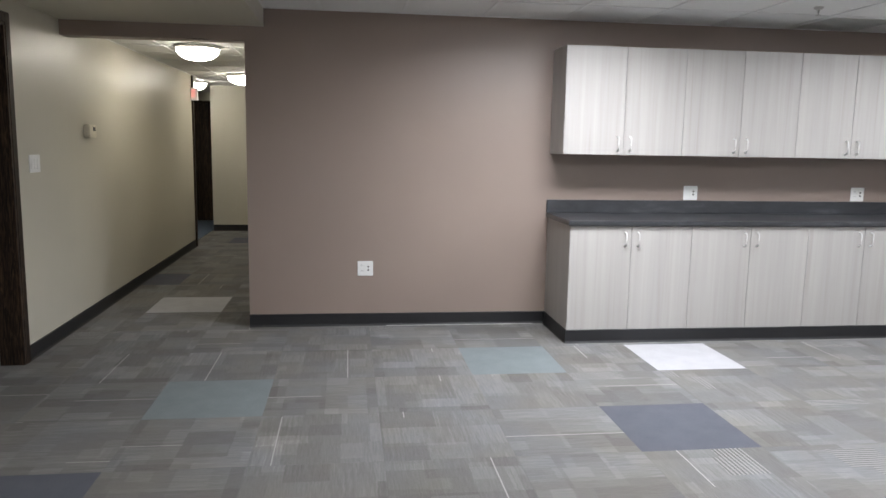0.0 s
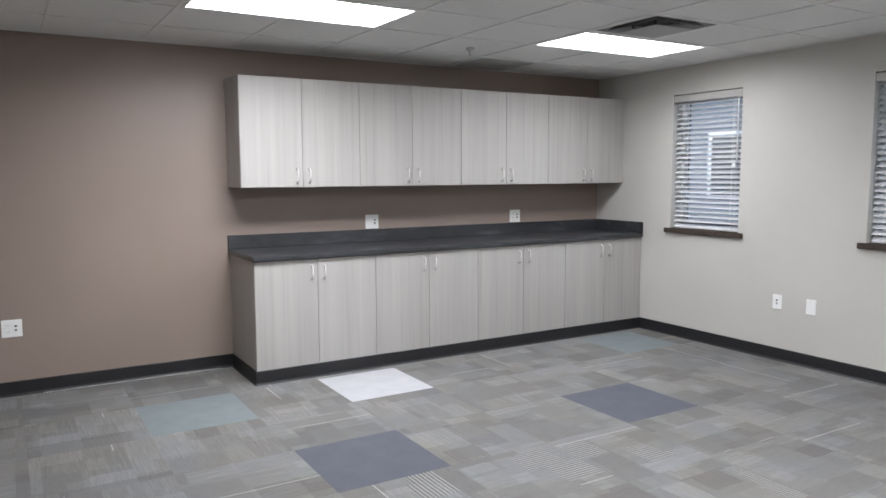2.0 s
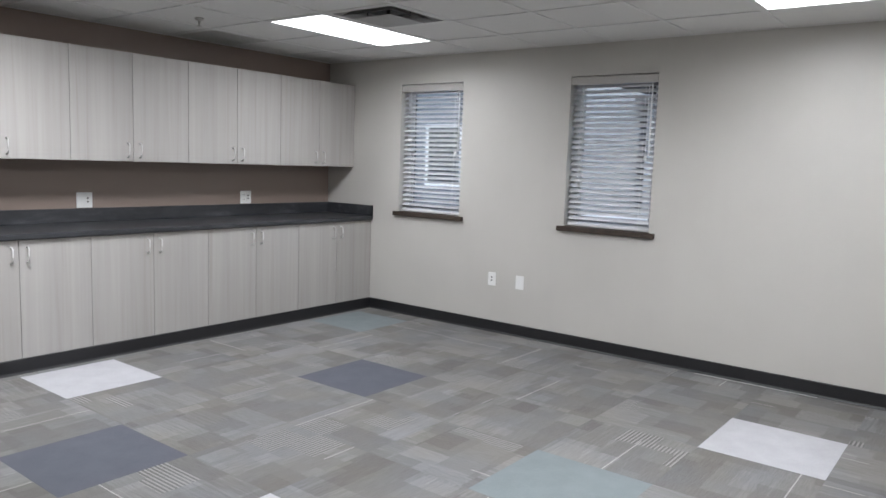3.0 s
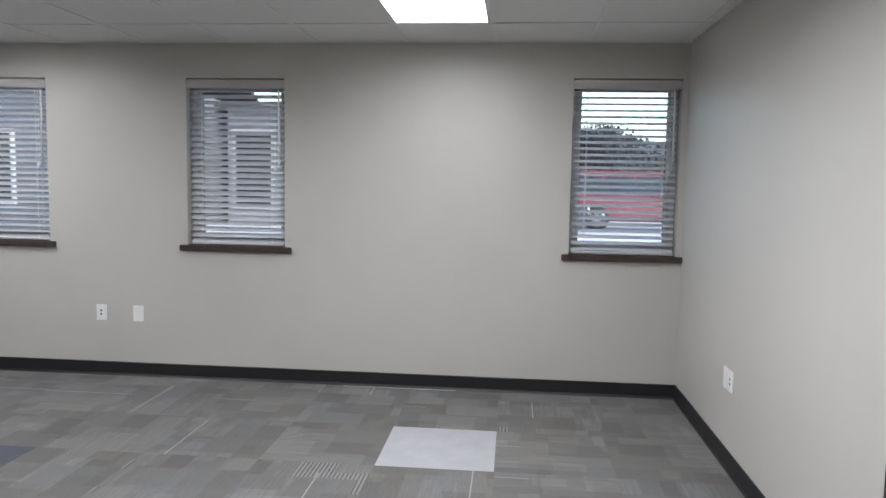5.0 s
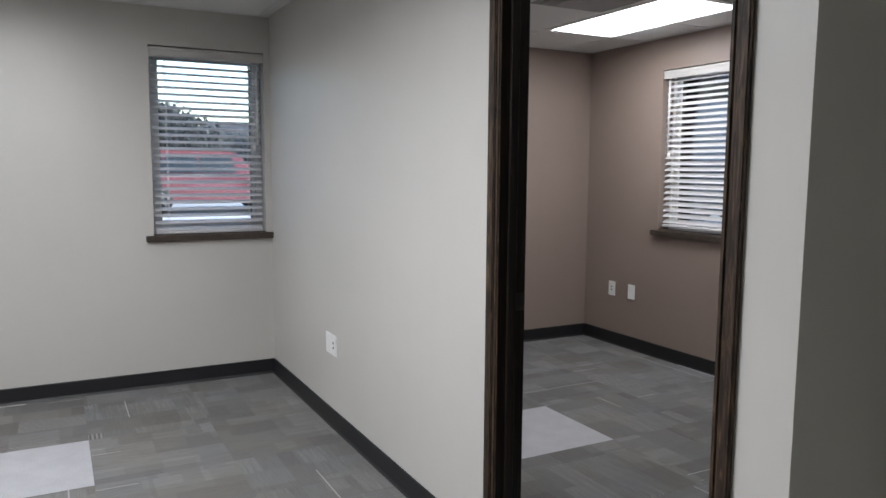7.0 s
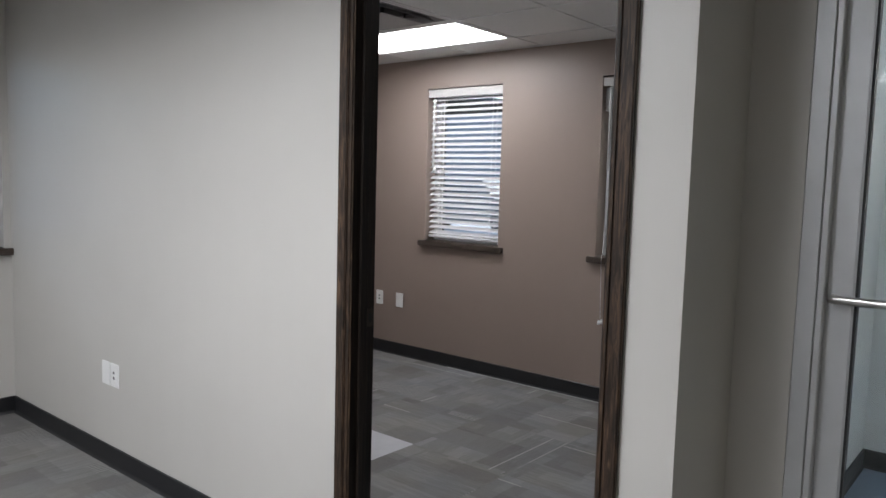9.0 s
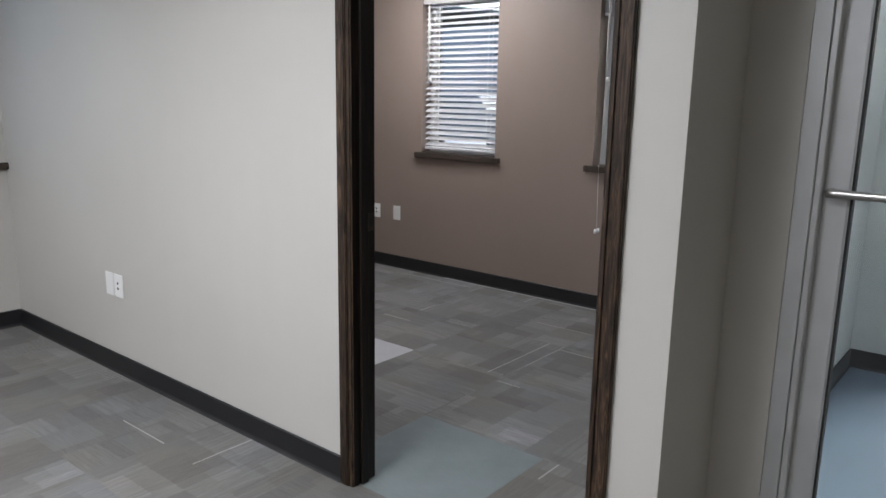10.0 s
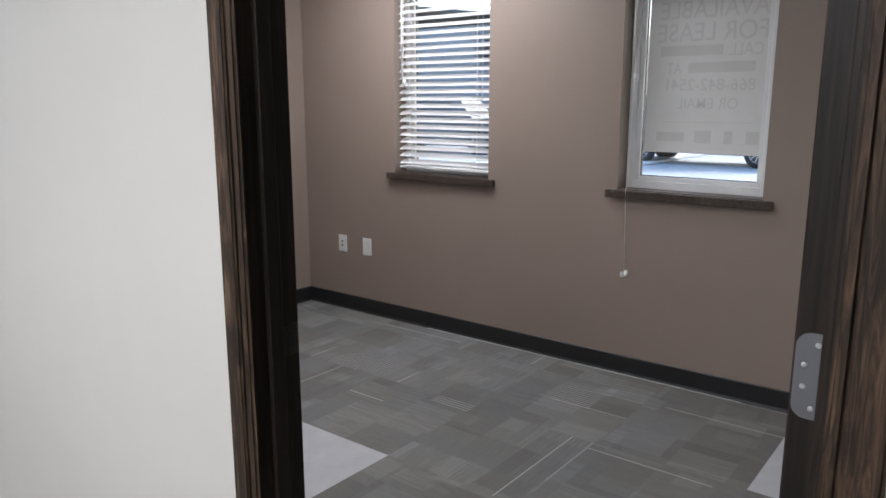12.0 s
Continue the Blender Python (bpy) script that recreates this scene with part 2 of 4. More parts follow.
def ceiling_tile(name):
    m, ns, ls, b = mat(name)
    v = coords(ns, ls)
    geo = ns.new("ShaderNodeNewGeometry")
    r = ramp(ns, [(0.0, (0.735, 0.732, 0.722)), (1.0, (0.765, 0.762, 0.75))])
    ls.new(geo.outputs["Random Per Island"], r.inputs[0])
    pit = node(ns, "ShaderNodeTexVoronoi", Scale=85.0)
    ls.new(v, pit.inputs["Vector"])
    n = node(ns, "ShaderNodeTexNoise", Scale=120.0, Detail=6.0)
    ls.new(v, n.inputs["Vector"])
    spots = ramp(ns, [(0.08, (0.6, 0.6, 0.6)), (0.2, (1, 1, 1))])
    ls.new(pit.outputs[0], spots.inputs[0])
    ls.new(mix_rgb(ns, ls, 0.5, r.outputs[0], mix_rgb(ns, ls, 1.0, r.outputs[0], spots.outputs[0], "MULTIPLY")), b.inputs["Base Color"])
    b.inputs["Roughness"].default_value = 0.9
    bump(ns, ls, b, n.outputs[0], 0.35, 0.004)
    return m


BEIGE = paint("warm_grey_paint", (0.5, 0.484, 0.455))
TAUPE = paint("taupe_brown_paint", (0.262, 0.203, 0.174))
CREAM = paint("cream_corridor_paint", (0.52, 0.49, 0.41), 0.36)
PALE = paint("pale_vestibule_paint", (0.62, 0.63, 0.62))
CARPET = carpet_pattern("patterned_carpet")
CARPET_WHITE = carpet_plain("white_carpet", (0.385, 0.385, 0.4))
CARPET_SLATE = carpet_plain("slate_blue_carpet", (0.088, 0.094, 0.112))
CARPET_TEAL = carpet_plain("grey_teal_carpet", (0.165, 0.19, 0.195))
RUBBER = simple("black_rubber", (0.01, 0.01, 0.0115), 0.5, relief=0.05)
UNDERLAY = simple("dark_underlay", (0.05, 0.05, 0.05), 0.9)
BEAD = simple("pale_caulk", (0.33, 0.33, 0.32), 0.6)
TILE = ceiling_tile("mineral_tile")
STEEL_WHITE = simple("white_steel", (0.72, 0.72, 0.7), 0.35, spread=0.04)
GRID = simple("ceiling_grid_steel", (0.74, 0.74, 0.735), 0.4, spread=0.04)
LAMINATE = grain_wood("pale_ash_laminate", [(0.25, (0.325, 0.307, 0.286)), (0.42, (0.362, 0.346, 0.327)), (0.58, (0.38, 0.365, 0.347)), (0.8, (0.402, 0.388, 0.37))], 2, 0.45, 30.0, 0.04, wide=(0.94, 1.04))
DARKWOOD = grain_wood("dark_stained_oak", [(0.3, (0.006, 0.0042, 0.0032)), (0.46, (0.02, 0.0125, 0.0082)), (0.58, (0.054, 0.032, 0.0195)), (0.76, (0.108, 0.068, 0.042))], 2, 0.58, 85.0, 0.35, 0.085, 1.6, (0.55, 1.3))
# the casing's oak again, shade put into its colour for jambs, stops and leaf
SHADEDWOOD = grain_wood("shaded_dark_oak", [(0.3, (0.005, 0.0036, 0.003)), (0.5, (0.012, 0.0082, 0.006)), (0.76, (0.03, 0.02, 0.014))], 2, 0.5, 85.0, 0.25, 0.05, 1.0, (0.7, 1.2))
SILLWOOD = grain_wood("dark_stained_sill", [(0.3, (0.03, 0.022, 0.018)), (0.55, (0.062, 0.047, 0.038)), (0.8, (0.11, 0.085, 0.066))], 1, 0.4, 90.0, 0.25)
SLATE = stone_laminate("charcoal_laminate")
NICKEL = simple("brushed_nickel", (0.5, 0.49, 0.47), 0.32, 1.0, 0.06)
PULLS = simple("matt_nickel", (0.56, 0.55, 0.54), 0.6, 0.3, 0.08)
PLASTIC = simple("white_plastic", (0.78, 0.78, 0.77), 0.35, spread=0.02)
PLASTIC_DARK = simple("dark_plastic", (0.03, 0.03, 0.032), 0.4)
VINYL = simple("white_vinyl", (0.7, 0.71, 0.72), 0.4, spread=0.03)
SLATMAT = simple("white_faux_wood", (0.56, 0.56, 0.575), 0.42, spread=0.03)
VALANCE = simple("pale_grey_faux_wood", (0.47, 0.455, 0.435), 0.5, spread=0.03)
ALU = simple("satin_aluminium", (0.53, 0.54, 0.55), 0.45, 0.55, 0.05)
GASKET = simple("black_gasket", (0.012, 0.012, 0.012), 0.6)
GLASS = clear_glass("window_glass")
PANEL_GLOW = glowing("troffer_diffuser_glow", (0.935, 0.955, 1.01), PANEL)
# lower glow, set so that these troffers light the nearby walls less
PANEL_DIM = glowing("dim_diffuser_glow", (0.935, 0.955, 1.01), PANEL * 0.6)
STRIP_GLOW = glowing("strip_diffuser_glow", (0.935, 0.955, 1.01), 3.6)
DOME_GLOW = glowing("dome_glow", (1.0, 0.94, 0.82), DOME)
VINYLFLOOR = simple("blue_grey_vinyl_floor", (0.15, 0.2, 0.27), 0.28, spread=0.1, scale=3.0)
VENTDARK = simple("duct_dark", (0.07, 0.07, 0.07), 0.7)
VENTGREY = simple("grey_louvre_steel", (0.33, 0.33, 0.33), 0.4, spread=0.05)
PAPER = simple("sign_paper", (0.66, 0.655, 0.65), 0.7, spread=0.03)
INK = simple("grey_print", (0.57, 0.565, 0.56), 0.7, spread=0.03)
RED = simple("red_lacquer", (0.22, 0.062, 0.075), 0.3)
EXITRED = glowing("exit_letters_glow", (1.0, 0.05, 0.04), 0.11)
WORN = simple("worn_dark_steel", (0.05, 0.041, 0.034), 0.45, 0.6, 0.2, 60.0)
SCREW = simple("zinc_screw", (0.33, 0.33, 0.34), 0.5, 0.3)
HINGE = simple("satin_steel", (0.15, 0.15, 0.16), 0.4, 0.5, 0.08)


# ---- mesh helpers ----
def mesh_of(name, bm, material):
    me = bpy.data.meshes.new(name)
    bm.to_mesh(me)
    bm.free()
    me.materials.append(material)
    return me


def part(name, bm, material, parent=None, label=""):
    ob = new(name, bm if isinstance(bm, bpy.types.Mesh) else mesh_of(name, bm, material))
    ob.parent = parent
    if label:
        ob["label"] = label
    return ob


def thing(name, at, label, category, group="", kind=""):
    ob = new(name)
    ob.empty_display_size = 0.05
    ob.matrix_basis = at if isinstance(at, Matrix) else pose(*at)
    return tagged(ob, label, category, group, kind)


def box(x0, x1, y0, y1, z0, z1, bevel=0.0, bm=None, segments=1):
    own = bmesh.new()
    bmesh.ops.create_cube(own, size=1, matrix=Matrix.Translation(((x0 + x1) / 2, (y0 + y1) / 2, (z0 + z1) / 2)) @ Matrix.Diagonal((x1 - x0, y1 - y0, z1 - z0, 1)))
    if bevel:
        bmesh.ops.bevel(own, geom=own.edges[:], offset=bevel, segments=segments, affect="EDGES", clamp_overlap=True)
    if bm is None:
        return own
    return join(bm, own)


def join(bm, other):
    me = bpy.data.meshes.new("tmp")
    other.to_mesh(me)
    other.free()
    bm.from_mesh(me)
    bpy.data.meshes.remove(me)
    return bm


def tube(points, radius, sides=8, bm=None, cap=True):
    """A round bar along points."""
    bm = bm or bmesh.new()
    pts = [Vector(p) for p in points]
    rings = []
    for i, p in enumerate(pts):
        d = (pts[min(i + 1, len(pts) - 1)] - pts[max(i - 1, 0)]).normalized()
        q = d.to_track_quat("Z", "Y")
        r = radius[i] if isinstance(radius, (list, tuple)) else radius
        rings.append([bm.verts.new(p + q @ Vector((r * math.cos(a), r * math.sin(a), 0))) for a in (2 * math.pi * k / sides for k in range(sides))])
    for ra, rb in zip(rings, rings[1:]):
        for k in range(sides):
            f = bm.faces.new((ra[k], ra[(k + 1) % sides], rb[(k + 1) % sides], rb[k]))
            f.smooth = True
    if cap:
        bm.faces.new(rings[0][::-1])
        bm.faces.new(rings[-1])
    return bm


def lathe(profile, sides=24, bm=None):
    """A turned body from (radius, z) pairs."""
    bm = bm or bmesh.new()
    rings = [[bm.verts.new((r * math.cos(2 * math.pi * k / sides), r * math.sin(2 * math.pi * k / sides), z)) for k in range(sides)] for r, z in profile]
    for ra, rb in zip(rings, rings[1:]):
        for k in range(sides):
            f = bm.faces.new((ra[k], ra[(k + 1) % sides], rb[(k + 1) % sides], rb[k]))
            f.smooth = True
    bm.faces.new(rings[0][::-1])
    bm.faces.new(rings[-1])
    bmesh.ops.recalc_face_normals(bm, faces=bm.faces[:])
    return bm


def slab_with_holes(a0, a1, b0, b1, c0, c1, holes, axis):
    """A solid between c0 and c1 along the axis, over a and b, with rectangular holes (a0, a1, b0, b1) cut right through."""
    As = sorted({a0, a1, *[v for h in holes for v in h[:2] if a0 < v < a1]})
    Bs = sorted({b0, b1, *[v for h in holes for v in h[2:] if b0 < v < b1]})
    na, nb = len(As) - 1, len(Bs) - 1

    def solid(i, j):
        if not (0 <= i < na and 0 <= j < nb):
            return False
        a, b = (As[i] + As[i + 1]) / 2, (Bs[j] + Bs[j + 1]) / 2
        return not any(h[0] < a < h[1] and h[2] < b < h[3] for h in holes)

    bm = bmesh.new()
    verts = {}

    def v(a, b, c):
        if (a, b, c) not in verts:
            verts[a, b, c] = bm.verts.new({"x": (c, a, b), "y": (a, c, b), "z": (a, b, c)}[axis])
        return verts[a, b, c]

    for i in range(na):
        for j in range(nb):
            if not solid(i, j):
                continue
            p, q, r, s = As[i], As[i + 1], Bs[j], Bs[j + 1]
            for c in (c0, c1):
                bm.faces.new((v(p, r, c), v(q, r, c), v(q, s, c), v(p, s, c)))
            for di, dj, e in ((-1, 0, ((p, r), (p, s))), (1, 0, ((q, r), (q, s))), (0, -1, ((p, r), (q, r))), (0, 1, ((p, s), (q, s)))):
                if not solid(i + di, j + dj):
                    (aa, ab), (ba, bb) = e
                    bm.faces.new((v(aa, ab, c0), v(ba, bb, c0), v(ba, bb, c1), v(aa, ab, c1)))
    bmesh.ops.recalc_face_normals(bm, faces=bm.faces[:])
    return bm


def structure(name, bm, material, label, category):
    return tagged(part(name, bm, material), label, category, kind="structure")


# ---- walls ----
EW = [(4.483, 5.193, 0.972, 2.143), (2.73, 3.44, 0.972, 2.143), (0.04, 0.75, 0.975, 2.152)]   # east windows: y, y, z, z
OW = [(4.172, 4.877, 0.962, 2.13), (2.685, 3.387, 0.962, 2.13)]                              # office windows: x, x, z, z
DX0, DX1, DZ = 1.932, 2.846, 2.045                                                            # office doorway
structure("wall_north", slab_with_holes(HC, XE + 0.2, 0, 2.6, YN, YN + 0.13, [], "y"), TAUPE, "taupe brown painted wall behind the cabinets", "wall")
structure("wall_east", slab_with_holes(-0.065, YN, 0, 2.6, XE, XE + 0.2, EW, "x"), BEIGE, "warm grey painted wall with three small windows", "wall")
structure("wall_south", slab_with_holes(1.73, XE, 0, 2.6, YS - 0.10, YS, [(DX0 - 0.02, DX1 + 0.02, -1, DZ + 0.02)], "y"), BEIGE, "warm grey painted wall with an office doorway", "wall")
structure("wall_return", slab_with_holes(-0.375, YS - 0.10, 0, 2.6, 1.73, 1.85, [], "x"), BEIGE, "short warm grey wall return beside the entrance", "wall")
structure("wall_entrance", slab_with_holes(HX - 0.12, 1.73, 0, 2.6, -0.505, -0.375, [(0.62, 1.58, -1, 2.16)], "y"), BEIGE, "warm grey painted wall round the entrance door", "wall")
structure("wall_west", slab_with_holes(-0.40, 10.60, 0, 2.6, HX - 0.12, HX, [(4.34, 5.27, -1, 2.10)], "x"), CREAM, "cream painted corridor wall with a cased opening", "wall")
structure("wall_corridor", slab_with_holes(YN + 0.13, 12.4, 0, 2.6, HC, HC + 0.12, [], "x"), CREAM, "cream painted corridor side wall", "wall")
structure("wall_corridor_end", slab_with_holes(-1.66, HC + 0.12, 0, 2.6, 12.4, 12.52, [], "y"), CREAM, "cream painted end wall of the corridor", "wall")
structure("wall_corridor_back", slab_with_holes(-3.2, -1.54, 0, 2.6, 13.9, 14.0, [(-2.55, -1.6, -1, 2.1)], "y"), CREAM, "cream wall past the end of the corridor", "wall")
structure("wall_corridor_side", slab_with_holes(12.52, 13.9, 0, 2.6, -1.66, -1.54, [], "x"), CREAM, "cream side wall past the end of the corridor", "wall")
structure("wall_side_room", slab_with_holes(-0.4, 14.0, 0, 2.6, -3.3, -3.2, [], "x"), CREAM, "plain far wall of the side room", "wall")
structure("wall_side_room_end", slab_with_holes(-3.2, HX - 0.12, 0, 2.6, -0.53, -0.4, [], "y"), CREAM, "plain end wall of the side room", "wall")
structure("wall_header", box(HX, HC + 0.15, YN - 0.002, YN + 0.15, 2.15, 2.5), TAUPE, "low taupe header over the corridor mouth", "wall")
structure("wall_office_south", slab_with_holes(1.82, XE, 0, 2.6, OY - 0.2, OY, OW, "y"), TAUPE, "taupe brown office wall with two windows", "wall")
structure("wall_office_east", slab_with_holes(OY - 0.2, -0.065, 0, 2.6, XE - 0.015, XE + 0.2, [], "x"), TAUPE, "taupe brown office side wall", "wall")
structure("wall_office_west", slab_with_holes(-2.63, -0.375, 0, 2.6, 1.76, 1.86, [], "x"), PALE, "pale wall between office and vestibule", "wall")
structure("wall_vestibule_south", slab_with_holes(0.2, 1.82, 0, 2.6, -2.76, -2.63, [(0.45, 1.50, -1, 2.2)], "y"), PALE, "pale vestibule wall round the outer door", "wall")
structure("wall_vestibule_west", slab_with_holes(-2.85, -0.505, 0, 2.6, 0.08, 0.2, [], "x"), PALE, "plain pale vestibule side wall", "wall")

# ---- ceilings ----
def tiled_ceiling(name, x0, x1, y0, y1, z, gx, gy, skip, label):
    """Lay-in tiles in a T-grid; the grid lines run through (gx, gy)."""
    def cuts(lo, hi, g):
        k = math.ceil((lo - g) / T + 1e-6)
        out = [lo]
        while g + k * T < hi - 1e-6:
            out.append(g + k * T)
            k += 1
        return out + [hi]
    xs, ys = cuts(x0, x1, gx), cuts(y0, y1, gy)
    tiles, bars = bmesh.new(), bmesh.new()
    for xa, xb in zip(xs, xs[1:]):
        for ya, yb in zip(ys, ys[1:]):
            cx, cy = (xa + xb) / 2, (ya + yb) / 2
            if any(s[0] < cx < s[1] and s[2] < cy < s[3] for s in skip):
                continue
            box(xa + 0.004, xb - 0.004, ya + 0.004, yb - 0.004, z + 0.006, z + 0.022, bm=tiles)
    w = 0.0115
    for x in xs:
        inside = [(s[2], s[3]) for s in skip if s[0] + 0.02 < x < s[1] - 0.02]
        a = y0
        for lo, hi in sorted(inside) + [(y1, y1)]:
            if lo - a > 0.01:
                box(x - w, x + w, a, lo, z, z + 0.005, bm=bars)
            a = max(a, hi)
    for y in ys:
        inside = [(s[0], s[1]) for s in skip if s[2] + 0.02 < y < s[3] - 0.02]
        a = x0
        for lo, hi in sorted(inside) + [(x1, x1)]:
            if lo - a > 0.01:
                box(a, lo, y - w, y + w, z + 0.0005, z + 0.0055, bm=bars)
            a = max(a, hi)
    for f in tiles.faces:
        f.material_index = 0
    n = len(tiles.faces)
    join(tiles, bars)
    tiles.faces.ensure_lookup_table()
    for f in tiles.faces[n:]:
        f.material_index = 1
    ob = structure(name, tiles, TILE, label, "ceiling")
    ob.data.materials.append(GRID)
    return ob


CGX, CGY = 0.25, 4.935
# the last lamp is unseen, added and placed to brighten the south wall
LAMPS = [(3.91, 5.13, 4.325, 4.935), (1.47, 2.69, 4.325, 4.935), (3.91, 5.13, 1.275, 1.885), (2.08, 3.30, 1.275, 1.885)]
VENTS = [(3.91, 4.52, 3.715, 4.325), (3.91, 4.52, 0.665, 1.275)]
RETURN = (3.91, 4.52, 5.545, 6.155)
tiled_ceiling("ceiling", -0.16, XE, -0.375, YN, CZ, CGX, CGY, LAMPS + VENTS + [RETURN], "white lay-in tile ceiling in a steel grid")
OLAMP2 = (2.64, 3.86, -1.135, -0.525)
OLAMP, OVENT = (3.86, 5.08, -2.355, -1.745), (3.86, 4.47, -1.745, -1.135)
tiled_ceiling("ceiling_office", 1.86, XE - 0.015, OY, -0.10, OZ, 3.86, -1.745, [OLAMP, OLAMP2, OVENT], "white lay-in tile ceiling of the office")
tiled_ceiling("ceiling_corridor", HX, HC, YN + 0.15, 12.4, SOFF, -1.2, 6.9, [], "low lay-in tile ceiling of the corridor")
structure("ceiling_soffit", box(HX, -0.16, -0.375, YN, SOFF, 2.6), CREAM, "low painted soffit along the corridor side", "ceiling")
structure("ceiling_side", box(-3.2, HX, -0.4, 14.0, SOFF, 2.4), PALE, "plain ceiling of the side room", "ceiling")
structure("ceiling_back", box(HX, -1.54, 12.4, 14.0, SOFF, 2.4), PALE, "plain ceiling past the corridor", "ceiling")
structure("ceiling_vestibule", box(0.2, 1.76, -2.63, -0.505, 2.40, 2.55), PALE, "plain white vestibule ceiling", "ceiling")
structure("roof", box(-3.5, XE + 0.4, -2.9, 14.2, 2.6, 2.75), UNDERLAY, "flat roof slab", "roof")


# ---- baseboards ----
def baseboard(runs, height=0.10, thick=0.007):
    """Coved rubber base along wall lines (x0, y0, x1, y1, nx, ny)."""
    bm = bmesh.new()
    for x0, y0, x1, y1, nx, ny in runs:
        prof = [(0.0005, 0.0), (0.016, 0.0), (0.011, 0.006), (thick, 0.016), (thick, height - 0.004), (thick - 0.004, height), (0.0005, height)]
        rows = [[bm.verts.new((x + nx * d, y + ny * d, z)) for d, z in prof] for x, y in ((x0, y0), (x1, y1))]
        for k in range(len(prof) - 1):
            bm.faces.new((rows[0][k], rows[1][k], rows[1][k + 1], rows[0][k + 1]))
        for r in rows:
            bm.faces.new(r)
    bmesh.ops.recalc_face_normals(bm, faces=bm.faces[:])
    return bm


CABX, CABY = 2.03, 5.535
structure("baseboard", baseboard([(HC, YN, CABX, YN, 0, -1), (CABX, YN, CABX, CABY, -1, 0), (CABX - 0.007, CABY, XE, CABY, 0, -1), (XE, CABY, XE, YS, -1, 0),
    (XE, YS, DX1 + 0.06, YS, 0, 1), (DX0 - 0.06, YS, 1.73, YS, 0, 1), (1.73, YS, 1.73, -0.375, -1, 0), (1.73, -0.375, 1.59, -0.375, 0, 1)]), RUBBER,
    "black rubber cove base round the room", "baseboard")
structure("baseboard_corridor", baseboard([(HX, 5.335, HX, 10.6, 1, 0), (HX, 4.27, HX, -0.4, 1, 0), (-1.66, 12.4, HC, 12.4, 0, -1), (HC, YN + 0.13, HC, 12.4, -1, 0)]), RUBBER, "black rubber cove base along the corridor", "baseboard")
structure("baseboard_office", baseboard([(XE - 0.015, OY, 1.86, OY, 0, 1), (XE - 0.015, OY, XE - 0.015, -0.10, -1, 0), (1.86, OY, 1.86, -0.10, 1, 0), (XE - 0.015, -0.10, DX1 + 0.02, -0.10, 0, -1)]), RUBBER, "black rubber cove base round the office", "baseboard")
structure("baseboard_vestibule", baseboard([(1.76, -0.505, 1.76, -2.63, -1, 0), (1.76, -2.63, 1.55, -2.63, 0, 1)]), RUBBER, "black rubber cove base in the vestibule", "baseboard")
bead = bmesh.new()
for x0, x1, y0, y1 in ((0.75, 1.93, 6.126, 6.134), (5.676, 5.684, 1.5, 2.3), (2.7, 4.6, OY + 0.017, OY + 0.023)):
    box(x0, x1, y0, y1, 0.0, 0.004, bm=bead)
structure("trim_bead", bead, BEAD, "thin pale adhesive line at the carpet edge", "trim")

# ---- floors ----
structure("floor", box(-3.3, XE + 0.1, -0.47, 14.0, -0.15, -0.008), UNDERLAY, "patterned grey carpet tile floor", "floor")
structure("floor_office", box(1.82, XE + 0.1, OY - 0.1, -0.47, -0.15, -0.008), UNDERLAY, "patterned grey carpet tile floor of the office", "floor")
structure("floor_vestibule", box(0.15, 1.80, -2.8, -0.465, -0.148, 0.001), VINYLFLOOR, "blue-grey vinyl vestibule floor", "floor")
structure("floor_corridor_side", box(-3.2, -1.69, 11.4, 14.0, -0.007, 0.005), VINYLFLOOR, "blue-grey vinyl floor past the corridor corner", "floor")


# ---- doorways ----
# casings take the lit oak, jambs and stops its darkened copy
def casing(name, bm, parent):
    return part(name, bm, DARKWOOD if "casing" in name else SHADEDWOOD, parent)


def moulded(x_in, x_out, z0, z1, y):
    """An upright casing board: a flat outer band, a narrow groove and a rounded bead towards the opening; it stands proud of the wall plane y."""
    def at(f):
        return x_in + (x_out - x_in) * f
    lo, hi = sorted((at(0.36), at(1.0)))
    bm = box(lo, hi, y, y + 0.016, z0, z1, 0.004, segments=3)
    lo, hi = sorted((at(0.31), at(0.36)))
    box(lo, hi, y, y + 0.008, z0, z1, bm=bm)
    lo, hi = sorted((at(0.0), at(0.31)))
    box(lo, hi, y, y + 0.012, z0, z1, 0.005, bm=bm, segments=3)
    return bm


door_1 = thing("door_1", (2.37, -0.065, 0), "dark-stained oak door frame with the door swung open into the office", "doorway", kind="structure")
M = door_1.matrix_basis.inverted()


def local(bm, m):
    bm.transform(m)
    return bm


casing("casing", local(moulded(DX1 - 0.006, DX1 + 0.06, 0, DZ + 0.06, YS), M), door_1)
casing("casing", local(moulded(DX0 - 0.005, DX0 - 0.062, 0, DZ + 0.06, YS), M), door_1)
casing("head_casing", local(box(DX0 - 0.005, DX1 - 0.006, 0, 0.015, DZ - 0.006, DZ + 0.06, 0.003), M), door_1)
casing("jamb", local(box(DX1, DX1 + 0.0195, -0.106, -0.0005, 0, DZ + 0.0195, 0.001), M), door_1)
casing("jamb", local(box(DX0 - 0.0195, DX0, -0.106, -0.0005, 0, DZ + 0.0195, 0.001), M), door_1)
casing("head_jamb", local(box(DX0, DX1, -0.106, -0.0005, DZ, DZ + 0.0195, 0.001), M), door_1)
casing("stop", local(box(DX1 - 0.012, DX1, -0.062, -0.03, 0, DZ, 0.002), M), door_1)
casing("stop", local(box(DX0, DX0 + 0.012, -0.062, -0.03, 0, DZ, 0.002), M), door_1)
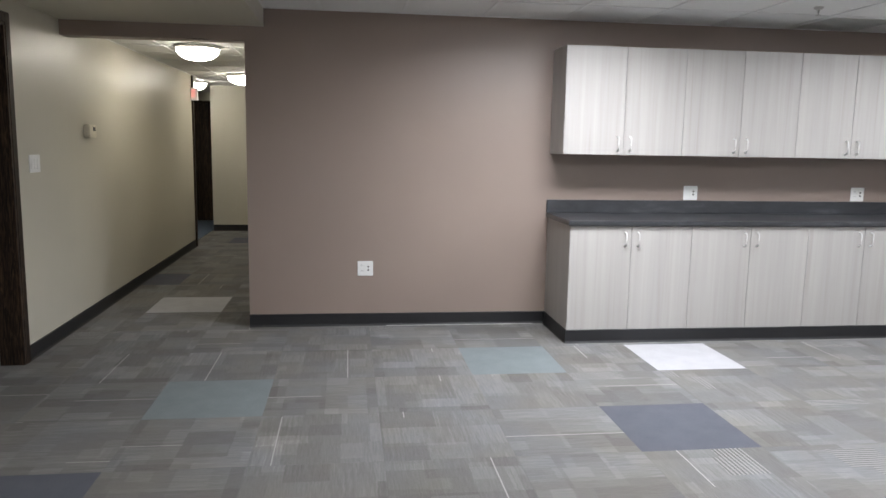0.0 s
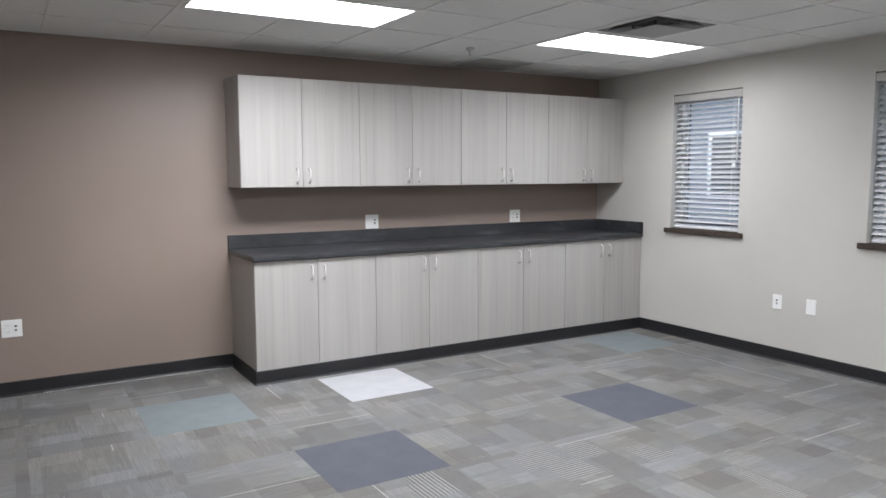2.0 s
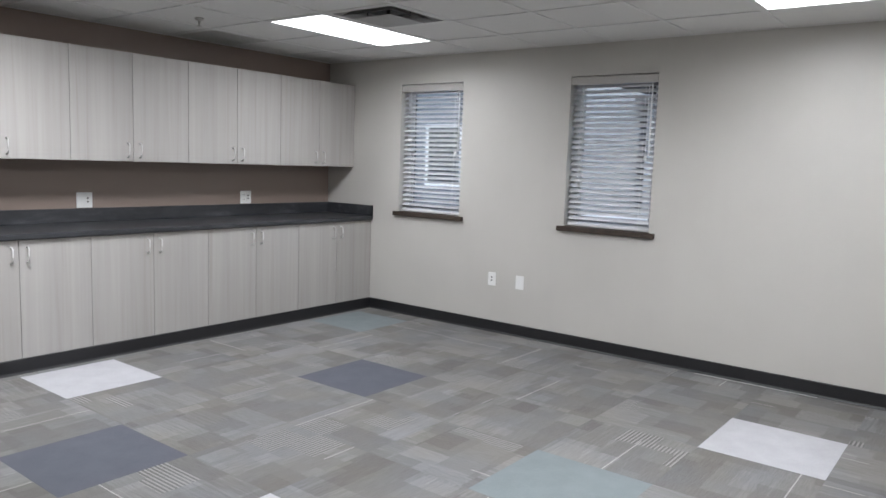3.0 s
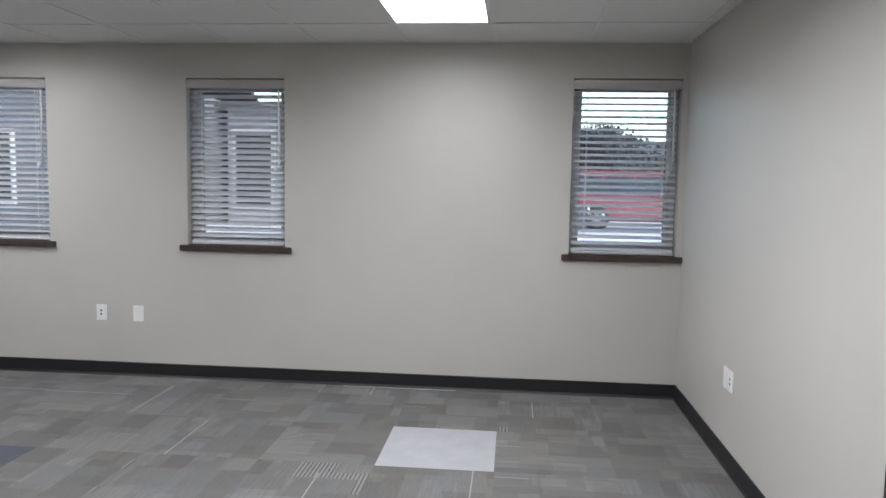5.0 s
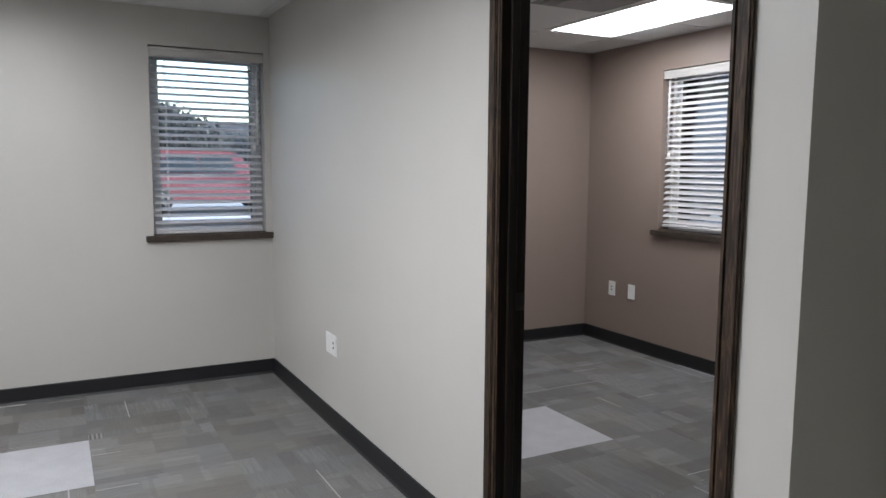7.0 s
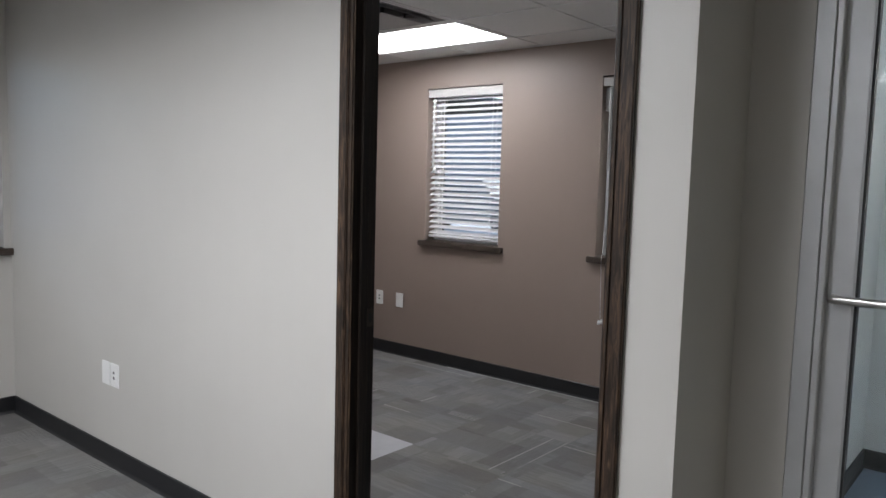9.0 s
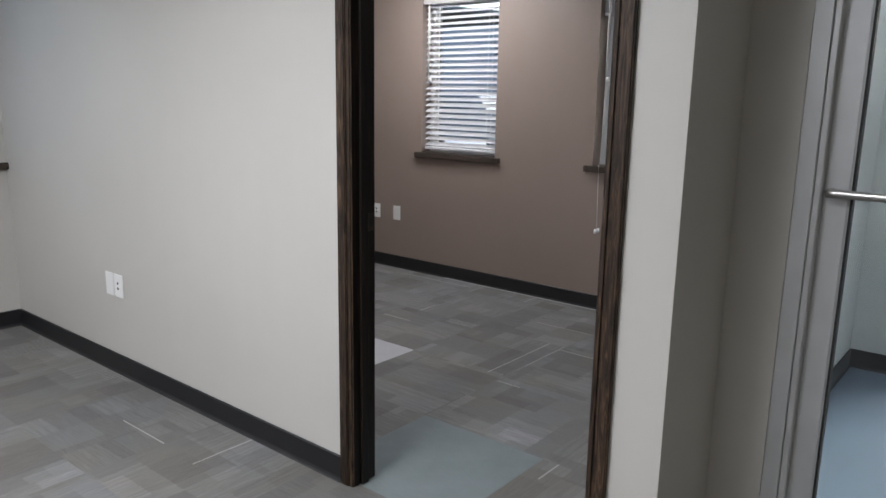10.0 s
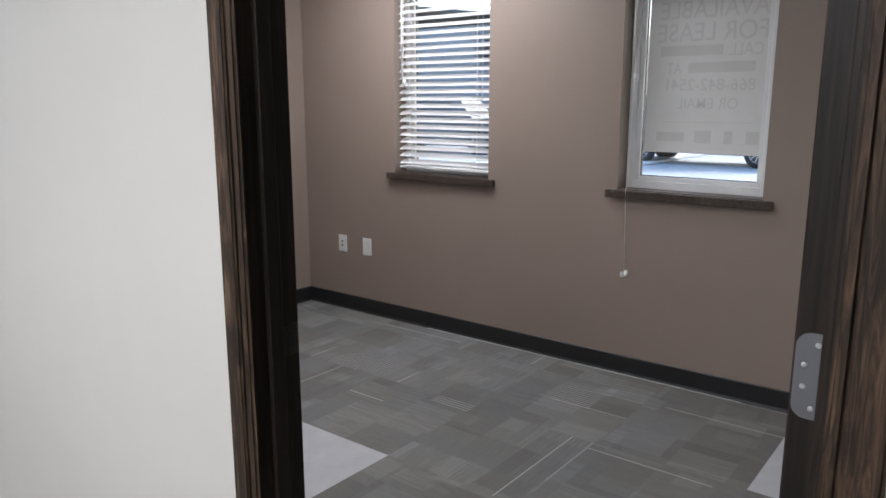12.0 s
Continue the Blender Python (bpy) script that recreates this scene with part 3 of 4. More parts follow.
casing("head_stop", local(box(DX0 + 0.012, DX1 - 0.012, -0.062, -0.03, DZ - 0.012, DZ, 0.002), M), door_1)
strike = part("strike_plate", local(box(DX1 - 0.0015, DX1 + 0.001, -0.103, -0.066, 0.93, 0.99, 0.0005), M), WORN, door_1, "worn steel strike plate")
part("latch_hole", local(box(DX1 - 0.0025, DX1 - 0.0012, -0.092, -0.078, 0.945, 0.975), M), GASKET, strike)
leaf = part("door_leaf", local(box(1.945, 1.984, -0.97, -0.098, 0.012, DZ - 0.005, 0.002), M), SHADEDWOOD, door_1, "dark-stained door leaf standing open")


def hinge_leaf(x0, x1, y, z0, z1):
    """A steel leaf with two rounded corners and four screw heads, lying on the door's edge."""
    bm = bmesh.new()
    r, pts = 0.016, [(x0, z0), (x0, z1)]
    for cx, cz, a0 in ((x1 - r, z1 - r, 90), (x1 - r, z0 + r, 0)):
        for k in range(6):
            a = radians(a0 - 18 * k)
            pts.append((cx + r * math.cos(a), cz + r * math.sin(a)))
    front = [bm.verts.new((x, y, z)) for x, z in pts]
    back = [bm.verts.new((x, y - 0.003, z)) for x, z in pts]
    bm.faces.new(front)
    bm.faces.new(back[::-1])
    for k in range(len(pts)):
        bm.faces.new((front[k], back[k], back[(k + 1) % len(pts)], front[(k + 1) % len(pts)]))
    bmesh.ops.recalc_face_normals(bm, faces=bm.faces[:])
    return bm


for z in (0.24, 1.092, 1.78):
    hb = part("hinge", local(hinge_leaf(1.947, 1.981, -0.0955, z - 0.051, z + 0.051), M), HINGE, leaf, "grey steel hinge plate with four screws")
    for dx, dz in ((0.012, 0.038), (0.026, 0.013), (0.026, -0.013), (0.014, -0.038)):
        sc = lathe([(0.0036, -0.001), (0.0034, 0.0005), (0.0013, 0.0003)], 12)
        sc.transform(M @ Matrix.Translation((1.947 + dx * 0.9, -0.0953, z + dz)) @ pose(0, 0, 0, -90))
        part("screw", sc, SCREW, leaf)
    kn = tube([(1.939, -0.094, z - 0.051), (1.939, -0.094, z + 0.051)], 0.006, 10)
    part("knuckle", local(kn, M), HINGE, leaf)

door_2 = thing("door_2", (HX - 0.06, 4.8, 0), "dark-stained cased opening in the corridor wall", "doorway", kind="structure")
M2 = door_2.matrix_basis.inverted()
for name, b in (("jamb", (HX - 0.135, HX + 0.012, 5.25, 5.2695, 0, 2.08)), ("jamb", (HX - 0.135, HX + 0.012, 4.3405, 4.36, 0, 2.08)), ("head_jamb", (HX - 0.135, HX + 0.012, 4.3405, 5.2695, 2.08, 2.0995)),
                ("casing", (HX + 0.0005, HX + 0.015, 5.27, 5.33, 0, 2.16)), ("casing", (HX + 0.0005, HX + 0.015, 4.28, 4.34, 0, 2.16)), ("head_casing", (HX + 0.0005, HX + 0.015, 4.34, 5.27, 2.10, 2.16))):
    part(name, local(box(*b, 0.002), M2), DARKWOOD, door_2)

door_3 = thing("door_3", (-2.07, 13.93, 0), "black-brown closed door beyond the corridor", "door", kind="structure")
M3 = door_3.matrix_basis.inverted()
part("door_leaf", local(box(-2.5, -1.65, 13.91, 13.95, 0.006, 2.05, 0.003), M3), DARKWOOD, door_3)
for b in ((-2.549, -2.5, 13.88, 13.99, 0, 2.05), (-1.65, -1.601, 13.88, 13.99, 0, 2.05), (-2.549, -1.601, 13.88, 13.99, 2.05, 2.099)):
    part("jamb", local(box(*b, 0.003), M3), DARKWOOD, door_3)
structure("trim_corridor_frame", box(HX - 0.12, HX + 0.02, 10.602, 10.66, 0, SOFF, 0.003), DARKWOOD, "dark wood trim at the corridor corner", "trim")


def aluminium_door(name, x0, x1, y, height, label, side):
    """A narrow-stile glazed door in an aluminium frame, with a push bar on the side of the hall."""
    d = thing(name, ((x0 + x1) / 2, y, 0), label, "door", kind="structure")
    m = d.matrix_basis.inverted()
    fr = 0.045
    for b in ((x0, x0 + fr, y - 0.055, y + 0.055, 0, height), (x1 - fr, x1, y - 0.055, y + 0.055, 0, height), (x0 + fr, x1 - fr, y - 0.055, y + 0.055, height - fr, height)):
        part("door_frame", local(box(*b, 0.002), m), ALU, d)
    for b in ((x1 - fr - 0.018, x1 - fr, y - 0.02, y + 0.05, 0, height - fr), (x0 + fr, x0 + fr + 0.018, y - 0.02, y + 0.05, 0, height - fr)):
        part("stop", local(box(*b, 0.003), m), ALU, d)
    a, c, top = x0 + fr + 0.006, x1 - fr - 0.006, height - fr - 0.006
    st = 0.075
    yd = y + 0.0
    leaf = part("door_leaf", local(box(a, a + st, yd - 0.022, yd + 0.022, 0.012, top, 0.004, segments=2), m), ALU, d)
    part("stile", local(box(c - st, c, yd - 0.022, yd + 0.022, 0.012, top, 0.004, segments=2), m), ALU, leaf)
    part("rail", local(box(a + st, c - st, yd - 0.022, yd + 0.022, top - 0.09, top, 0.003), m), ALU, leaf)
    part("rail", local(box(a + st, c - st, yd - 0.022, yd + 0.022, 0.012, 0.19, 0.003), m), ALU, leaf)
    for b in ((a + st, a + st + 0.006, yd - 0.014, yd + 0.014, 0.19, top - 0.09), (c - st - 0.006, c - st, yd - 0.014, yd + 0.014, 0.19, top - 0.09)):
        part("gasket", local(box(*b), m), GASKET, leaf)
    pane = part("pane", local(box(a + st + 0.006, c - st - 0.006, yd - 0.003, yd + 0.003, 0.19, top - 0.09), m), GLASS, leaf)
    pane.visible_shadow = False
    bar = bmesh.new()
    yb = yd + side * 0.055
    tube([(a + 0.05, yd + side * 0.02, 1.16), (a + 0.05, yb, 1.16), (a + 0.06, yb, 1.16), (c - 0.04, yb, 1.16), (c - 0.03, yb, 1.16), (c - 0.03, yd + side * 0.02, 1.16)], 0.011, 10, bm=bar)
    part("push_bar", local(bar, m), NICKEL, d, "round brushed metal push bar")
    return d


aluminium_door("door_4", 0.6205, 1.5795, -0.43, 2.159, "glazed aluminium entrance door with a push bar", 1)
aluminium_door("door_5", 0.4505, 1.4995, -2.695, 2.199, "glazed aluminium outer door of the vestibule", 1)


# ---- windows ----
def window(name, a0, a1, z0, z1, m, label):
    """Vinyl window in a wall opening: x across, y outwards from the inner wall face."""
    w = thing(name, m, label, "window", kind="structure")
    f, y0, y1 = 0.042, 0.105, 0.17
    for b in ((a0 + 0.0005, a0 + f, y0, y1, z0, z1), (a1 - f, a1 - 0.0005, y0, y1, z0, z1), (a0 + f, a1 - f, y0, y1, z0, z0 + f), (a0 + f, a1 - f, y0, y1, z1 - f, z1 - 0.0005)):
        part("window_frame", box(*b, 0.003), VINYL, w)
    g = f + 0.022
    for b in ((a0 + f, a0 + g, y0 + 0.016, y1 - 0.012, z0 + f, z1 - f), (a1 - g, a1 - f, y0 + 0.016, y1 - 0.012, z0 + f, z1 - f), (a0 + g, a1 - g, y0 + 0.016, y1 - 0.012, z0 + f, z0 + g), (a0 + g, a1 - g, y0 + 0.016, y1 - 0.012, z1 - g, z1 - f)):
        part("sash", box(*b, 0.002), VINYL, w)
    k = 0.004
    for b in ((a0 + g, a0 + g + k, y0 + 0.03, y0 + 0.045, z0 + g, z1 - g), (a1 - g - k, a1 - g, y0 + 0.03, y0 + 0.045, z0 + g, z1 - g), (a0 + g, a1 - g, y0 + 0.03, y0 + 0.045, z0 + g, z0 + g + k)):
        part("gasket", box(*b), GASKET, w)
    pane = part("pane", box(a0 + g, a1 - g, y0 + 0.034, y0 + 0.04, z0 + g, z1 - g), GLASS, w)
    pane.visible_shadow = False
    sill = bmesh.new()
    box(a0 - 0.05, a1 + 0.05, -0.032, -0.0005, z0 - 0.04, z0 + 0.0005, 0.004, bm=sill, segments=2)
    part("window_sill", sill, SILLWOOD, w, "dark-stained wooden sill")
    part("window_stool", box(a0 + 0.001, a1 - 0.001, -0.0005, y0, z0 - 0.0, z0 + 0.004), SILLWOOD, w)
    return w


def slat_mesh():
    bm = bmesh.new()
    n, w, t = 4, 0.05, 0.0026
    prof = [(-w / 2 + w * k / n, 0.0022 * (1 - (2 * k / n - 1) ** 2)) for k in range(n + 1)]
    loop = [(y, z + t / 2) for y, z in prof] + [(y, z - t / 2) for y, z in reversed(prof)]
    ends = [[bm.verts.new((x, y, z)) for y, z in loop] for x in (-0.5, 0.5)]
    for k in range(len(loop)):
        bm.faces.new((ends[0][k], ends[0][(k + 1) % len(loop)], ends[1][(k + 1) % len(loop)], ends[1][k]))
    bm.faces.new(ends[0][::-1])
    bm.faces.new(ends[1])
    bmesh.ops.recalc_face_normals(bm, faces=bm.faces[:])
    return mesh_of("slat", bm, SLATMAT)


SLAT = slat_mesh()


def blind(a0, a1, z0, z1, m, tilt, wand_side, label, raised=False):
    """Faux-wood venetian blind inside the opening. wand_side: -1 or 1 along x."""
    b = thing("window_blind", m, label, "blind", "venetian blinds")
    y, lo, hi = 0.052, a0 + 0.014, a1 - 0.014
    part("headrail", box(lo, hi, y - 0.024, y + 0.03, z1 - 0.045, z1 - 0.002, 0.003), SLATMAT, b)
    val = box(a0 + 0.002, a1 - 0.002, 0.004, 0.014, z1 - 0.066, z1 - 0.009, 0.003, segments=2)
    box(a0 + 0.002, a1 - 0.002, 0.001, 0.006, z1 - 0.024, z1 - 0.009, 0.002, bm=val)
    part("valance", val, VALANCE, b, "pale grey valance")
    pitch = 0.0425
    top = z1 - 0.078
    n = int((top - z0 - 0.03) / pitch)
    zs = [top - k * (0.0052 if raised else pitch) for k in range(n + 1)]
    for k, z in enumerate(zs):
        s = part("slat", SLAT, SLATMAT, b)
        s.matrix_basis = pose((lo + hi) / 2, y, z, 0 if raised else tilt + 1.5 * math.sin(k * 1.9), 0.15 * math.sin(k * 3.1)) @ Matrix.Diagonal((hi - lo, 1, 1, 1))
    zb = zs[-1] - (0.012 if raised else 0.034)
    part("bottom_rail", box(lo, hi, y - 0.026, y + 0.026, max(zb - 0.009, z0 + 0.005), max(zb + 0.009, z0 + 0.023), 0.004), SLATMAT, b)
    for x in (a0 + 0.1, a1 - 0.1):
        for dy in (-0.0262, 0.0262):
            part("ladder_cord", box(x - 0.0012, x + 0.0012, y + dy - 0.0008, y + dy + 0.0008, zb, z1 - 0.05), PLASTIC, b)
    wx = a1 - 0.05 if wand_side > 0 else a0 + 0.05
    wand = tube([(wx, 0.02, z1 - 0.07), (wx + 0.004, 0.014, z1 - 0.09), (wx + 0.004, 0.012, z1 - 0.6)], 0.006, 8)
    part("wand", wand, PLASTIC, b)
    tas = lathe([(0.002, 0.0), (0.011, -0.006), (0.013, -0.03), (0.009, -0.036)], 10)
    tas.transform(Matrix.Translation((wx - wand_side * 0.02, 0.012, z1 - 0.6)))
    part("tassel", tas, PLASTIC, b)
    if not raised:
        part("lift_cord", box(wx - wand_side * 0.02 - 0.001, wx - wand_side * 0.02 + 0.001, 0.011, 0.013, z1 - 0.6, z1 - 0.07), PLASTIC, b)
    return b


# x across runs along -y for the east wall (outwards is +x), along -x for the office wall (outwards is -y)
ME = pose(XE, 0, 0, 0, 0, -90)
MO = pose(0, OY, 0, 0, 0, 180)
for k, ((y0, y1, z0, z1), tilt, side) in enumerate(zip(EW, (-27, -34, -21), (1, 1, 1))):
    window("window_%d" % (k + 1), -y1, -y0, z0, z1, ME, "small white vinyl window with a dark wooden sill")
    blind(-y1, -y0, z0, z1, ME, -tilt, side, "white faux-wood blind lowered with slats half open")
for k, (x0, x1, z0, z1) in enumerate(OW):
    window("window_%d" % (k + 4), -x1, -x0, z0, z1, MO, "white vinyl office window with a dark wooden sill")
blind(-OW[0][1], -OW[0][0], OW[0][2], OW[0][3], MO, 29, -1, "white faux-wood blind lowered with slats tilted")
raised = blind(-OW[1][1], -OW[1][0], OW[1][2], OW[1][3], MO, 0, -1, "white faux-wood blind drawn up to the head", True)
cord = tube([(-3.335, 0.03, 2.03), (-3.325, 0.012, 1.5), (-3.322, -0.02, 1.0), (-3.32, -0.04, 0.965), (-3.315, -0.045, 0.9), (-3.313, -0.03, 0.56)], 0.0016, 5)
part("lift_cord", cord, PLASTIC, raised, "thin white cord hanging over the sill")
for dx in (-0.009, 0.011):
    tas = lathe([(0.002, 0.0), (0.009, -0.005), (0.011, -0.026), (0.007, -0.031)], 10)
    tas.transform(Matrix.Translation((-3.313 + dx, -0.03, 0.556 + dx * 0.4)))
    part("tassel", tas, PLASTIC, raised)


# ---- lease sign in the office window, read from outside ----
def lettering(text, size, width=None):
    cu = bpy.data.curves.new("letters", "FONT")
    cu.body, cu.size, cu.align_x, cu.extrude, cu.offset = text, size, "CENTER", 0.0004, size * 0.006
    ob = bpy.data.objects.new("letters", cu)
    scene.collection.objects.link(ob)
    dg = bpy.context.evaluated_depsgraph_get()
    me = bpy.data.meshes.new_from_object(ob.evaluated_get(dg))
    bpy.data.objects.remove(ob)
    if width:
        xs = [v.co.x for v in me.vertices]
        me.transform(Matrix.Diagonal((width / (max(xs) - min(xs)), 1, 1, 1)))
    return me


SX, SY = 3.005, OY - 0.128
sign = thing("lease_sign", (SX, SY, 1.15), "white paper lease sign hung in the window, lettering turned outwards", "sign")
sheet = box(-0.302, 0.302, -0.001, 0.001, 0, 0.86)
part("sheet", sheet, PAPER, sign)
for text, z, size, width, shift in (("AVAILABLE", 0.635, 0.115, 0.5, 0.0), ("FOR LEASE", 0.53, 0.12, 0.51, 0.0), ("CALL", 0.458, 0.078, 0.15, -0.165), ("AT", 0.378, 0.078, 0.075, 0.17),
                                    ("866-842-2541", 0.3, 0.078, 0.42, 0.0), ("OR EMAIL", 0.214, 0.072, 0.29, 0.0)):
    me = lettering(text, size, width)
    me.materials.clear()
    me.materials.append(INK)
    me.transform(pose(shift, 0.0018, z, 90, 0, 180) @ pose(0, 0, 0, 0, 180, 0))
    part("lettering", me, INK, sign, "grey lettering showing through from outside")
for x0, x1, z0, z1 in ((-0.06, 0.24, 0.462, 0.51), (-0.21, 0.1, 0.382, 0.43), (-0.22, 0.22, 0.148, 0.151), (-0.25, -0.19, 0.05, 0.11), (-0.13, -0.09, 0.05, 0.11), (-0.03, 0.05, 0.05, 0.11), (0.1, 0.24, 0.055, 0.1)):
    part("print_bar", box(x0, x1, 0.0012, 0.0022, z0, z1), INK, sign)


# ---- cabinets ----
def pull(z0, z1, x, y, out=-1):
    """A bowed bar pull standing off a door front."""
    d = out * 0.03
    bm = tube([(x, y, z0), (x, y + d * 0.75, z0 + 0.003), (x, y + d, z0 + 0.014), (x, y + d * 1.05, (z0 + z1) / 2), (x, y + d, z1 - 0.014), (x, y + d * 0.75, z1 - 0.003), (x, y, z1)], [0.0065, 0.0056, 0.005, 0.005, 0.005, 0.0056, 0.0065], 10)
    return bm


def cabinet(name, width, depth, z0, z1, low, label, group):
    """A two-door cabinet unit; origin at the back of its left end; doors face -y."""
    c = thing(name, (0, 0, 0), label, "cabinet", group)
    part("body", box(0.0005, width - 0.0005, -depth + 0.021, -0.001, z0, z1, 0.001), LAMINATE, c)
    half = width / 2
    for k in (0, 1):
        d = part("door", box(k * half + 0.0013, (k + 1) * half - 0.0013, -depth, -depth + 0.0195, z0 + 0.002, z1 - 0.002, 0.0014, segments=2), LAMINATE, c)
        x = half + (0.048 if k else -0.048)
        zz = (z1 - 0.145, z1 - 0.045) if low else (z0 + 0.032, z0 + 0.135)
        part("handle", pull(*zz, x, -depth), PULLS, d, "curved brushed nickel pull")
    return c


UW = (XE - CABX) / 4 - 0.0005
up = cabinet("wall_cabinet", UW, 0.36, 1.367, 2.157, False, "pale ash laminate wall cabinet with two doors", "wall cabinets over the counter")
up.matrix_basis = pose(CABX, YN, 0)
lowc = cabinet("base_cabinet", UW, YN - CABY, 0.0, 0.862, True, "pale ash laminate base cabinet under the counter", "base cabinets under the counter")
lowc.matrix_basis = pose(CABX, YN, 0)
# the base cabinets' doors stop above the rubber base
for o in lowc.children:
    if o.name.startswith("door"):
        for v in o.data.vertices:
            if v.co.z < 0.1:
                v.co.z += 0.098
for k in (1, 2, 3):
    copy_thing(up, pose(CABX + k * UW, YN, 0))
    copy_thing(lowc, pose(CABX + k * UW, YN, 0))
counter = thing("countertop", ((CABX + XE) / 2, YN, 0.864), "charcoal slate-look laminate countertop with backsplash", "countertop")
MC = counter.matrix_basis.inverted()
part("worktop", local(box(CABX - 0.014, XE - 0.0005, CABY - 0.022, YN - 0.0005, 0.864, 0.902, 0.006, segments=3), MC), SLATE, counter)
part("backsplash", local(box(CABX - 0.014, XE - 0.0005, YN - 0.021, YN - 0.0008, 0.9025, 1.006, 0.003, segments=2), MC), SLATE, counter)
part("side_splash", local(box(XE - 0.021, XE - 0.0008, CABY - 0.02, YN - 0.0215, 0.9025, 1.006, 0.003, segments=2), MC), SLATE, counter)


# ---- plates on the walls ----
def plate(m, kind, label, category, group="", wide=False):
    """A wall plate in the xz plane, facing -y, centred on its origin."""
    p = thing("wall_plate", m, label, category, group)
    w = 0.022 + 0.023 * len(kind) - 0.008 if wide else 0.0395
    part("cover", box(-w, w, -0.006, 0, -0.058, 0.058, 0.0028, segments=2), PLASTIC, p)
    spots = [0.046 * (k - (len(kind) - 1) / 2) for k in range(len(kind))] if wide else (0.0,)
    for k, x in enumerate(spots):
        what = kind[k] if wide else kind
        if what == "duplex":
            for z in (-0.02, 0.02):
                part("socket", box(x - 0.0155, x + 0.0155, -0.0085, -0.0055, z - 0.0125, z + 0.0125, 0.003), PLASTIC, p)
                for dx in (-0.006, 0.006):
                    part("slot", box(x + dx - 0.0012, x + dx + 0.0012, -0.0089, -0.0084, z - 0.003, z + 0.006), PLASTIC_DARK, p)
        elif what == "jack":
            part("insert", box(x - 0.017, x + 0.017, -0.0085, -0.0055, -0.034, 0.034, 0.001), PLASTIC, p)
            for z in (-0.012, 0.014):
                part("port", box(x - 0.007, x + 0.007, -0.0092, -0.0084, z - 0.006, z + 0.006), PLASTIC_DARK, p)
        elif what == "rocker":
            part("rocker", box(x - 0.016, x + 0.016, -0.0095, -0.0055, -0.033, 0.033, 0.002), PLASTIC, p)
    for x in spots:
        for z in (-0.048, 0.048):
            s = lathe([(0.0032, 0), (0.003, 0.0009), (0.001, 0.0012)], 8)
            s.transform(Matrix.Translation((x, -0.006, z)) @ pose(0, 0, 0, 90))
            part("screw", s, PLASTIC, p)
    return p


G1 = "wall plates"
plate(pose(0.585, YN, 0.457), ("duplex", "jack"), "white double plate with sockets and data ports", "outlet", G1, True)
plate(pose(3.215, YN, 1.067), ("blank", "jack"), "white double plate above the backsplash", "outlet", G1, True)
plate(pose(4.69, YN, 1.067), ("duplex", "jack"), "white double plate above the backsplash", "outlet", G1, True)
plate(pose(XE, 4.1, 0.462, 0, 0, -90), "jack", "white socket plate on the grey wall", "outlet", G1)
plate(pose(XE, 3.82, 0.462, 0, 0, -90), "blank", "blank white plate on the grey wall", "outlet", G1)
plate(pose(4.567, YS, 0.458, 0, 0, 180), "blank", "blank white plate beside the doorway", "outlet", G1)
plate(pose(4.48, YS, 0.458, 0, 0, 180), "jack", "white socket plate beside the doorway", "outlet", G1)
plate(pose(5.357, OY, 0.454, 0, 0, 180), "jack", "white socket plate on the taupe wall", "outlet", G1)
plate(pose(5.131, OY, 0.455, 0, 0, 180), "blank", "blank white plate on the taupe wall", "outlet", G1)
plate(pose(HX, 5.595, 1.255, 0, 0, 90), ("rocker", "rocker", "rocker"), "white triple light switch on the cream wall", "light switch", "", True)
th = thing("thermostat", pose(HX, 6.62, 1.48, 0, 0, 90), "beige plastic thermostat on the cream wall", "thermostat")
part("housing", box(-0.08, 0.08, -0.045, 0, -0.05, 0.05, 0.006, segments=2), simple("beige_plastic", (0.66, 0.62, 0.5), 0.4), th)
part("display", box(0.0, 0.055, -0.0465, -0.0445, 0.0, 0.032, 0.0005), PLASTIC_DARK, th)


# ---- ceiling fixtures ----
def troffer(cell, z, group, glow=PANEL_GLOW, share=1.0):
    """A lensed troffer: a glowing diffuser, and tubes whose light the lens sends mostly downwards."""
    x0, x1, y0, y1 = cell
    l = thing("ceiling_light", ((x0 + x1) / 2, (y0 + y1) / 2, z), "lit recessed fluorescent troffer with a flat white diffuser", "ceiling light", group)
    m = l.matrix_basis.inverted()
    for b in ((x0 + 0.012, x1 - 0.012, y0 + 0.012, y0 + 0.034), (x0 + 0.012, x1 - 0.012, y1 - 0.034, y1 - 0.012), (x0 + 0.012, x0 + 0.034, y0 + 0.034, y1 - 0.034), (x1 - 0.034, x1 - 0.012, y0 + 0.034, y1 - 0.034)):
        part("frame", local(box(*b, z - 0.001, z + 0.014, 0.002), m), STEEL_WHITE, l)
    part("diffuser", local(box(x0 + 0.034, x1 - 0.034, y0 + 0.034, y1 - 0.034, z + 0.004, z + 0.009), m), glow, l)
    part("housing", local(box(x0 + 0.01, x1 - 0.01, y0 + 0.01, y1 - 0.01, z + 0.016, z + 0.1), m), STEEL_WHITE, l)
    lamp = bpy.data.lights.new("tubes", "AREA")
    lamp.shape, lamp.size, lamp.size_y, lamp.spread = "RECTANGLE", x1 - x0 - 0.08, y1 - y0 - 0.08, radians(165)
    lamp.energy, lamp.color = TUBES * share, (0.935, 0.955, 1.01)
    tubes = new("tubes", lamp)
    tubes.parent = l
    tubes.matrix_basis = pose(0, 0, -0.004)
    return l


